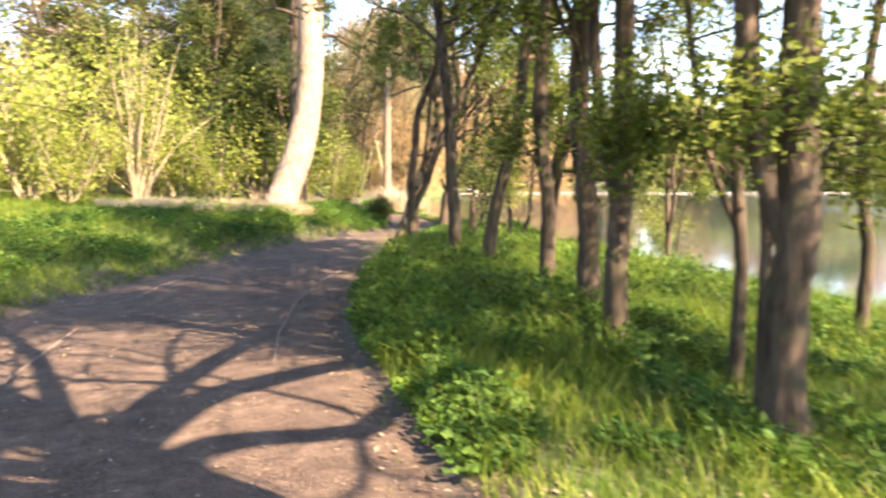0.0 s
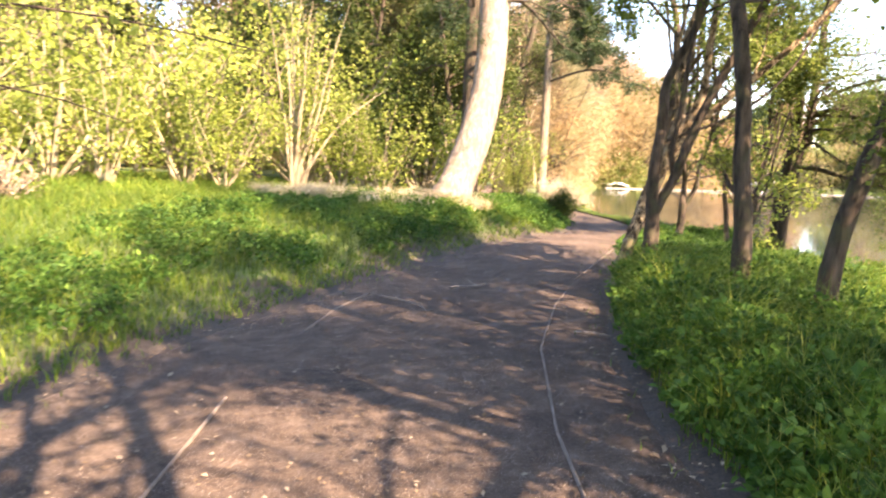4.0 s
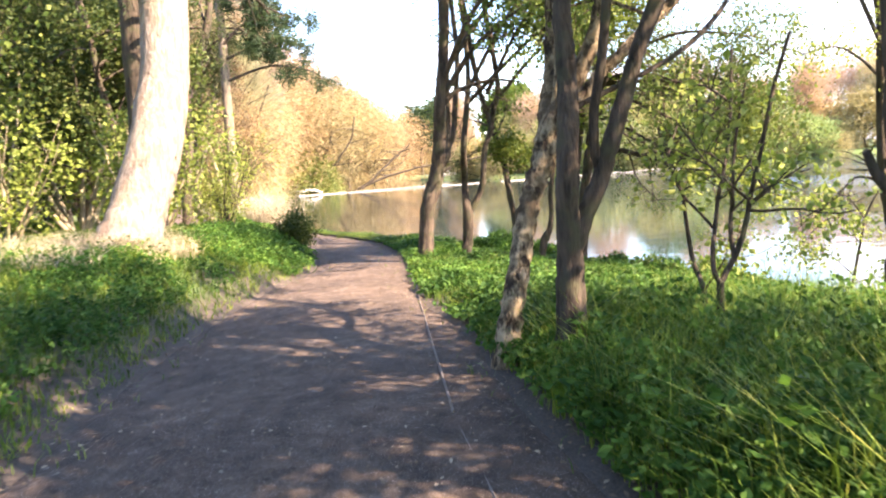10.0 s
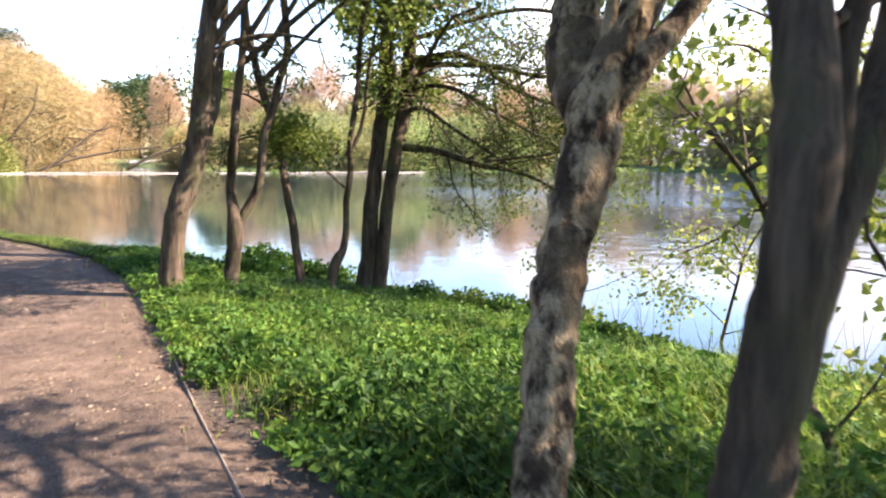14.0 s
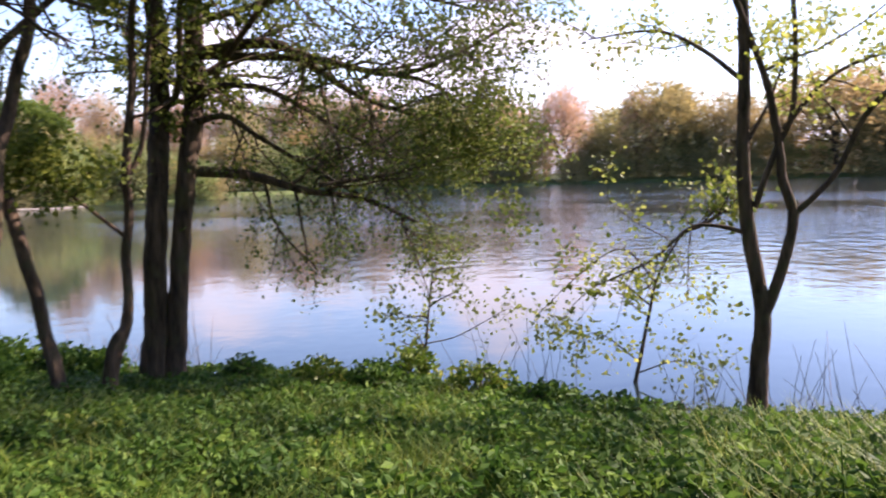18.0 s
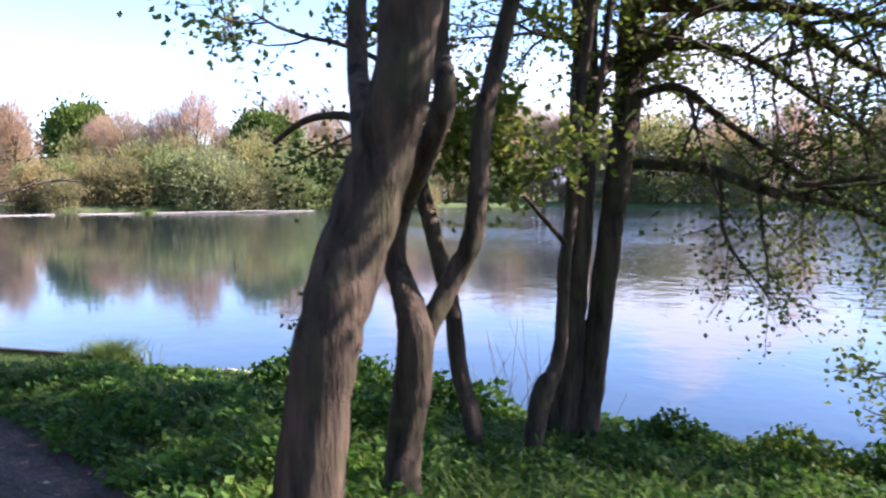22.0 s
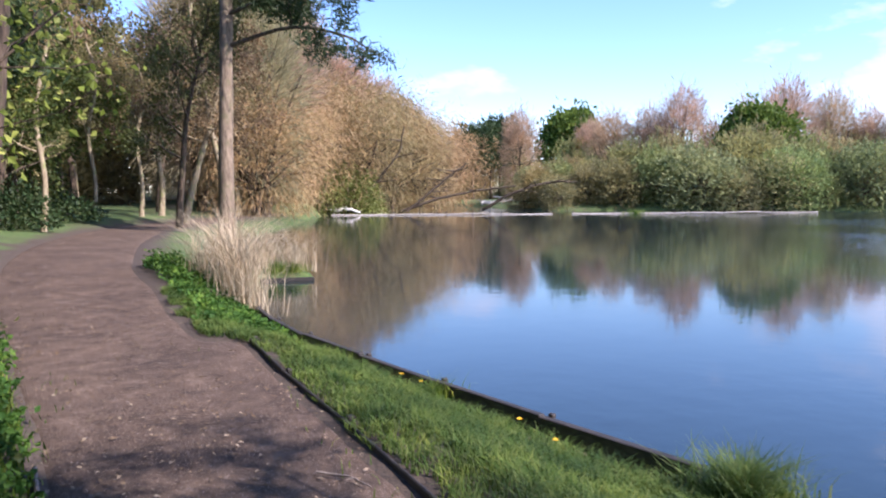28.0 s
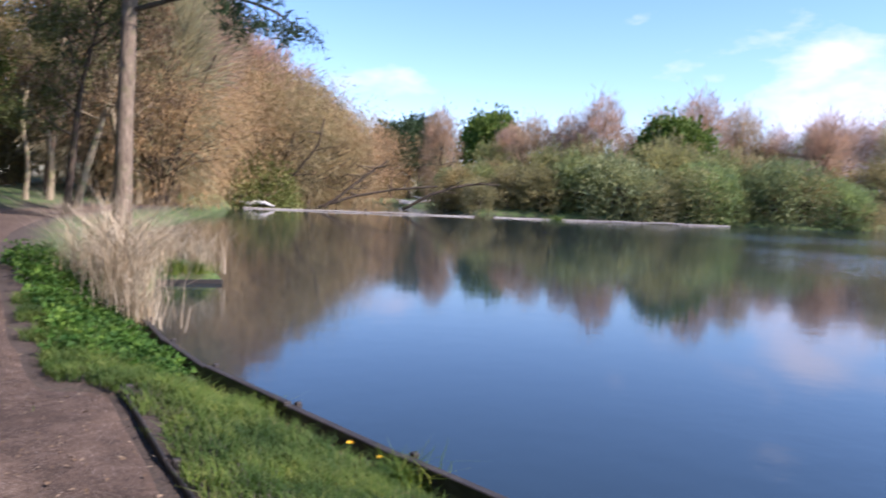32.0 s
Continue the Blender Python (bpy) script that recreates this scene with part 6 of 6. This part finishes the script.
herb_bush("young willow bush with fresh green leaves on the shore", (45.0, 84.6), 4.2, 3.6, 5.0, 8000, 348, M_YOUNG, 0.3, "willow_bush")


def tussock(label, at, n, tall, seed, mat=M_GRASS, name="grass_tussock", spread=0.22, width=0.008, lean=0.7):
    g = np.random.default_rng(seed)
    z0 = max(h_at(*at), WATER_Z - 0.02)
    r = np.abs(g.normal(0, spread, n))
    a = g.uniform(0, 2 * np.pi, n)
    s = Shape()
    blades(s, np.stack([r * np.cos(a), r * np.sin(a), np.zeros(n) - 0.03], 1), g, tall, width, lean)
    ob = new(name, s.mesh(name, mat))
    ob.location = (at[0], at[1], z0)
    return tagged(ob, label, "grass", kind="stuff")


for k, (x, y) in enumerate(((4.35, 19.15), (5.05, 18.95), (4.65, 18.9), (4.1, 19.4), (3.8, 19.1), (4.3, 18.7))):
    tussock("tuft of golden dead grass at the foot of the pine", (x, y), 260, 0.3, 760 + k, M_DRY, "dry_grass_tuft", 0.18, 0.008, 0.8)["group"] = "dry grass tufts"
tussock("rounded tussock of green grass at the water's edge", (12.8, 21.85), 1900, 0.29, 351, M_TURF, spread=0.17, width=0.011, lean=0.55)
tussock("green sedge tussock on the small reed island", (16.05, 36.15), 420, 0.3, 354, spread=0.25)
tussock("green sedge tussock on the small reed island", (16.55, 35.95), 360, 0.25, 355, spread=0.2)
tussock("small tussock of grass on the shore boards", (12.75, 25.05), 300, 0.18, 352, spread=0.12)
tussock("clump of green weed caught on the floating boom", (69.5, 67.8), 260, 0.4, 356, spread=0.9, width=0.04)
tussock("small tussock of grass on the shore boards", (12.77, 26.95), 240, 0.13, 353, spread=0.1)
for k, (x, y, n, tall) in enumerate(((13.35, 31.05, 150, 0.85), (13.4, 31.55, 260, 1.4), (13.55, 32.15, 220, 1.5), (13.75, 32.85, 140, 1.1), (13.35, 33.25, 120, 1.2), (14.05, 33.85, 200, 1.2), (14.75, 34.85, 160, 1.0), (16.65, 36.15, 160, 0.8), (15.85, 36.55, 220, 0.9), (16.35, 36.95, 160, 0.9), (15.45, 37.65, 160, 1.0))):
    o = tussock("clump of tall pale dry reeds at the water's edge", (x, y), n, tall, 360 + k, M_DRY, "dry_reeds", 0.25, 0.011, 0.62)
    o["group"] = "dry reed clumps"
M_STALK = plain("dead_stalk", (0.07, 0.05, 0.035), (0.20, 0.15, 0.10), 12.0, 0.9)
for k, (x, y, n, tall) in enumerate(((12.75, 16.9, 26, 0.8), (12.9, 17.8, 22, 0.7), (10.9, 10.6, 24, 0.6), (10.6, 9.6, 20, 0.6), (12.4, 13.2, 16, 0.7), (10.5, 11.6, 16, 0.5))):
    g = np.random.default_rng(380 + k)
    s = Shape()
    for _ in range(n):
        p = np.array([g.normal(0, 0.3), g.normal(0, 0.35), -0.25])
        d = unit(np.array([g.normal(0, 0.28), g.normal(0, 0.28), 1.0]))
        h = tall * g.uniform(0.5, 1.3) + 0.25
        tube(s, smooth_line([p, p + d * h * 0.5, p + d * h + g.normal(0, 0.05, 3)], 5), np.linspace(0.005, 0.002, 5), 3)
    ob = new("dead_stalks", s.mesh("dead_stalks", M_STALK, True))
    ob.location = (x, y, max(h_at(x, y), WATER_Z))
    tagged(ob, "thin dead brown stalks standing at the water's edge", "stalks", "dead stalk clumps", "stuff")

# ---- timber ----


def box_mesh(name, size, mat, bevel=0.006):
    bm = bmesh.new()
    bmesh.ops.create_cube(bm, size=1.0)
    bmesh.ops.scale(bm, vec=size, verts=bm.verts)
    bmesh.ops.bevel(bm, geom=bm.edges[:], offset=bevel, segments=1, affect="EDGES")
    me = bpy.data.meshes.new(name)
    bm.to_mesh(me)
    bm.free()
    me.materials.append(mat)
    return me


def board_line(name, label, category, line, top, tall, thick, step, mat, group, posts=True, seed=1, below=False):
    """Boards on edge along a line, end to end, with stakes at the joints."""
    g = np.random.default_rng(seed)
    pts = np.array(line, dtype=float)
    along = np.concatenate([[0], np.cumsum(np.hypot(*np.diff(pts, axis=0).T))])
    n = max(1, int(round(along[-1] / step)))
    u = np.linspace(0, along[-1], n + 1)
    p = np.stack([np.interp(u, along, pts[:, 0]), np.interp(u, along, pts[:, 1])], 1)
    for a, b in zip(p[:-1], p[1:]):
        d = b - a
        size = np.hypot(*d)
        t = thing(name, label, category, ((a[0] + b[0]) / 2, (a[1] + b[1]) / 2, top - tall / 2 + g.normal(0, 0.008)), group)
        t.rotation_euler = (g.normal(0, 0.02), g.normal(0, 0.006), math.atan2(d[1], d[0]))
        part("plank", box_mesh("plank", (size - 0.006, thick, tall), mat), t)
        if posts:
            st = part("stake", box_mesh("stake", (0.05, 0.05, tall + 0.16), mat), t)
            st.location = (size / 2 - 0.06, -thick / 2 - 0.03, -0.06)


SHORE_LINE = [(12.95, 22.25), (12.89, 23.25), (12.86, 25.05), (12.89, 25.95), (12.9, 26.95), (12.89, 28.05), (13.09, 29.45), (13.45, 31.05)]
board_line("shore_board", "dark wet timber board holding the lake bank", "board", SHORE_LINE, WATER_Z + 0.25, 0.45, 0.07, 1.5, M_BOARD, "shore boards", True, 5)
board_line("shore_board", "dark timber edge of the small reed island", "board", [(15.6, 36.1), (16.8, 35.45)], WATER_Z + 0.07, 0.3, 0.05, 1.4, M_BOARD, "shore boards", False, 6)
board_line("path_board", "dark timber edging board along the footpath", "board", [(9.76, 19.3), (10.29, 20.67), (10.69, 22.4), (10.89, 23.45), (11.11, 24.75), (11.49, 26.5)], 0.035, 0.13, 0.022, 1.6, M_BOARD, "path edging boards", True, 7)
board_line("edging_strip", "thin weathered timber strip sunk in the footpath", "board", [(0.75, 3.9), (1.09, 5.2), (1.45, 6.3), (1.8, 7.3), (2.42, 8.5), (2.9, 9.4), (3.67, 10.65), (4.35, 11.7), (5.43, 13.15), (6.45, 14.6), (7.5, 16)], 0.012, 0.06, 0.016, 1.9, M_EDGING, "path edging strips", False, 9)
board_line("edging_strip", "thin weathered timber strip sunk in the footpath", "board", [(-1.35, 3), (-1.24, 3.6), (-1.04, 4.66), (-0.5, 6.8)], 0.018, 0.055, 0.014, 1.9, M_EDGING, "path edging strips", False, 10)
board_line("edging_strip", "thin weathered timber strip sunk in the footpath", "board", [(0.15, 8.59), (0.56, 9.58), (1.05, 10.4)], 0.014, 0.055, 0.014, 1.0, M_EDGING, "path edging strips", False, 12)
board_line("edging_strip", "short weathered timber strip at the path's edge", "board", [(9.07, 23.05), (9.15, 23.75)], 0.06, 0.1, 0.02, 0.7, M_EDGING, "path edging strips", False, 11)


def stick(name, label, line, r, mat, seed, twigs=2, category="stick"):
    g = np.random.default_rng(seed)
    pts = np.array(line, dtype=float)
    base = pts.mean(0)
    t = thing(name, label, category, base)
    l = smooth_line(pts - base, 16) + g.normal(0, r * 0.25, (16, 3))
    s = Shape()
    tube(s, l, np.linspace(r, r * 0.5, 16), 7, 0.06, g)
    part("shaft", s.mesh("shaft", mat, True), t)
    for _ in range(twigs):
        k = int(g.integers(3, 13))
        d = unit(np.array([g.normal(), g.normal(), 0.15]))
        s = Shape()
        tube(s, smooth_line([l[k], l[k] + d * r * 6, l[k] + d * r * 12 + g.normal(0, r, 3)], 6), np.linspace(r * 0.5, r * 0.2, 6), 5)
        part("twig", s.mesh("twig", mat, True), t)
    return t


stick("fallen_stick", "crooked pale fallen stick lying on the footpath", [(2.06, 10.56, 0.03), (2.2, 10.6, 0.035), (2.36, 10.56, 0.04), (2.48, 10.66, 0.035), (2.56, 10.7, 0.05)], 0.014, M_STICK, 401)
stick("fallen_stick", "short thin twig on the footpath", [(10.35, 22.85, 0.02), (10.45, 22.65, 0.025), (10.47, 22.5, 0.02)], 0.008, M_STICK, 402, 1)
stick("fallen_stick", "pale broken twig at the edge of the bank", [(2.5, 8.1, 0.03), (2.62, 8, 0.04), (2.75, 7.9, 0.03)], 0.01, M_STICK, 403, 1)
stick("driftwood", "weathered pale log lying at the water's edge", [(12.82, 20.74, -0.47), (13.03, 20.48, -0.46), (13.25, 20.12, -0.52)], 0.06, M_BOOM, 404, 1, "log")
stick("stake", "short dark stake beside the grass tussock", [(12.86, 21.44, -0.8), (12.86, 21.44, -0.5), (12.87, 21.45, -0.34)], 0.035, M_BOARD, 405, 0, "stake")


def boom_row(a, b, count, seed):
    g = np.random.default_rng(seed)
    a, b = np.array(a, dtype=float), np.array(b, dtype=float)
    for k in range(count):
        p, q = a + (b - a) * (k + 0.01) / count, a + (b - a) * (k + 0.99) / count
        z = WATER_Z + 0.05
        t = thing("boom_log", "long bleached floating log of the lake boom", "log", (*((p + q) / 2), z), "floating boom logs")
        h = (q - p) / 2
        s = Shape()
        l = smooth_line([(-h[0], -h[1], 0), (0, 0, g.normal(0, 0.03)), (h[0], h[1], 0)], 12)
        tube(s, l, g.uniform(0.05, 0.07), 8, 0.05, g)
        part("log", s.mesh("log", M_BOOM, True), t)
        s = Shape()
        tube(s, np.array([(-h[0] * 0.96, -h[1] * 0.96, -0.3), (-h[0] * 0.96, -h[1] * 0.96, 0.05), (-h[0] * 0.96, -h[1] * 0.96, 0.28)]), 0.05, 6)
        part("post", s.mesh("post", M_BOARD, True), t)


boom_row((42, 81.2), (61.5, 71.6), 4, 411)
boom_row((63.4, 70.9), (88, 58.5), 5, 412)
stick("fallen_tree", "bleached fallen tree trunk on the far bank", [(43, 82.5, -0.35), (43.9, 81.7, 0.0), (44.9, 80.9, -0.4)], 0.2, M_BLEACH, 413, 2, "log")
stick("fallen_tree", "bleached dead tree lying in the far inlet", [(84.0, 109.5, -0.2), (88.0, 106.8, 0.3), (91.5, 104.6, 0.9)], 0.32, M_BLEACH, 414, 5, "log")
stick("fallen_tree", "bleached dead bough standing out of the far water", [(88.0, 106.0, -0.4), (90.0, 104.8, 0.7), (91.5, 104.4, 1.8)], 0.2, M_BLEACH, 415, 4, "log")

# dandelions on the shore
M_YELLOW = plain("dandelion_yellow", (0.75, 0.45, 0.01), (0.85, 0.58, 0.02), 40.0, 0.7)


def dandelion(x, y, seed):
    g = np.random.default_rng(seed)
    z = max(h_at(x, y), WATER_Z)
    t = thing("dandelion", "small yellow dandelion in the short grass", "flower", (x, y, z), "dandelions")
    s = Shape()
    tube(s, np.array([(0, 0, 0), (0.004, 0, 0.06), (0.006, 0.003, 0.11)]), 0.003, 5)
    part("stalk", s.mesh("stalk", M_GRASS, True), t)
    s = Shape()
    a = np.linspace(0, 2 * np.pi, 26, endpoint=False)
    c = np.stack([0.006 + 0.012 * np.cos(a), 0.003 + 0.012 * np.sin(a), np.full(26, 0.112)], 1)
    leaves(s, c, g, 0.026, 0.35, along=np.stack([np.cos(a), np.sin(a), np.full(26, 0.3)], 1) * 2)
    part("flower_head", s.mesh("flower_head", M_YELLOW), t)


for k, (x, y) in enumerate(((12.72, 25.25), (12.65, 23.75), (12.69, 25.55), (12.35, 23.05), (3.2, 7.2))):
    dandelion(x, y, 420 + k)

# a tree and leafy shrub close on the land side near the end
bank_tree("birch", "leaning grey tree trunk beside the wooded path", [([(9.3, 28.95, 0.0), (9.4, 29.05, 1.2), (9.6, 29.15, 2.6), (9.75, 29.25, 4.0)], 0.16, 0.09)], auto=9, zmin=2.6, seed=430, leaf=(4, 0.06), foliage=M_LEAF_DEEP, reach=(1.2, 2.4), top=8.0)
hazel("leafy shrub with small bright leaves overhanging the path", (8.19, 24.95), 2.2, 8, 431, leaf=(8, 0.04), spread=0.15)

# small things at the wood's edge and on the far shore
stick("fallen_stick", "long thin dead twig lying across the footpath", [(1.13, 10.17, 0.02), (1.31, 9.81, 0.03), (1.43, 9.48, 0.03), (1.42, 9.23, 0.02)], 0.009, M_STICK, 406, 3)
for k, (x, y, h) in enumerate(((-6.9, 14.2, 1.3), (-5.7, 13.9, 1.1), (-4.7, 14.4, 1.2), (-7.9, 14.6, 1.2), (-3.9, 15.0, 0.9))):
    hazel("tangle of dead brown bramble stems at the wood's edge", (x, y), h, 13, 440 + k, leaf=(2, 0.05), foliage=M_STRAW, spread=1.3, mat=M_STICK, name="dead_bramble")
bank_tree("dead_tree", "pale bare dead tree trunk at the wood's edge", [([(-8.6, 20.9, 0.4), (-8.55, 20.9, 2.0), (-8.65, 20.95, 4.6)], 0.30, 0.2)], auto=3, zmin=2.5, top=5.0, seed=450, leaf=None, mat=M_BARK_GREY)
for k, (x, y, r) in enumerate(((13.05, 48.7, 0.10), (21.2, 62.8, 0.16), (19.7, 61.3, 0.12), (16.4, 56.8, 0.10))):
    bank_tree("slim_tree", "slim pale-barked tree under the dark wood", [([(x, y, 0.0), (x + 0.1, y, 2.0), (x - 0.1, y + 0.1, 4.2), (x + 0.2, y, 6.0)], r, r * 0.5)], auto=7, zmin=2.6, top=8.0, seed=460 + k, leaf=(3, 0.10), foliage=M_OAK, mat=M_BARK_GREY, reach=(1.2, 2.4), group="slim trees in the wood")
for k, line in enumerate((((51.5, 82.5, -0.4), (53.5, 81.2, 1.6), (55.5, 80.2, 3.4), (57.0, 79.6, 4.6)), ((51.0, 83.0, -0.4), (54.5, 81.0, 0.9), (58.0, 78.6, 1.8), (61.0, 76.6, 2.2)), ((44.0, 86.5, 0.0), (46.0, 84.5, 1.8), (47.5, 83.2, 4.4), (48.0, 82.6, 6.6)), ((59.0, 79.5, -0.3), (61.5, 77.0, 1.6), (64.5, 75.0, 2.6), (67.0, 73.6, 2.7)), ((47.0, 85.0, -0.3), (48.2, 83.0, 2.6), (49.8, 81.5, 5.6), (50.2, 81.2, 8.0)))):
    stick("willow_limb", "dark arching willow limb leaning out over the water", line, 0.17, M_BARK, 480 + k, 5, "branch")
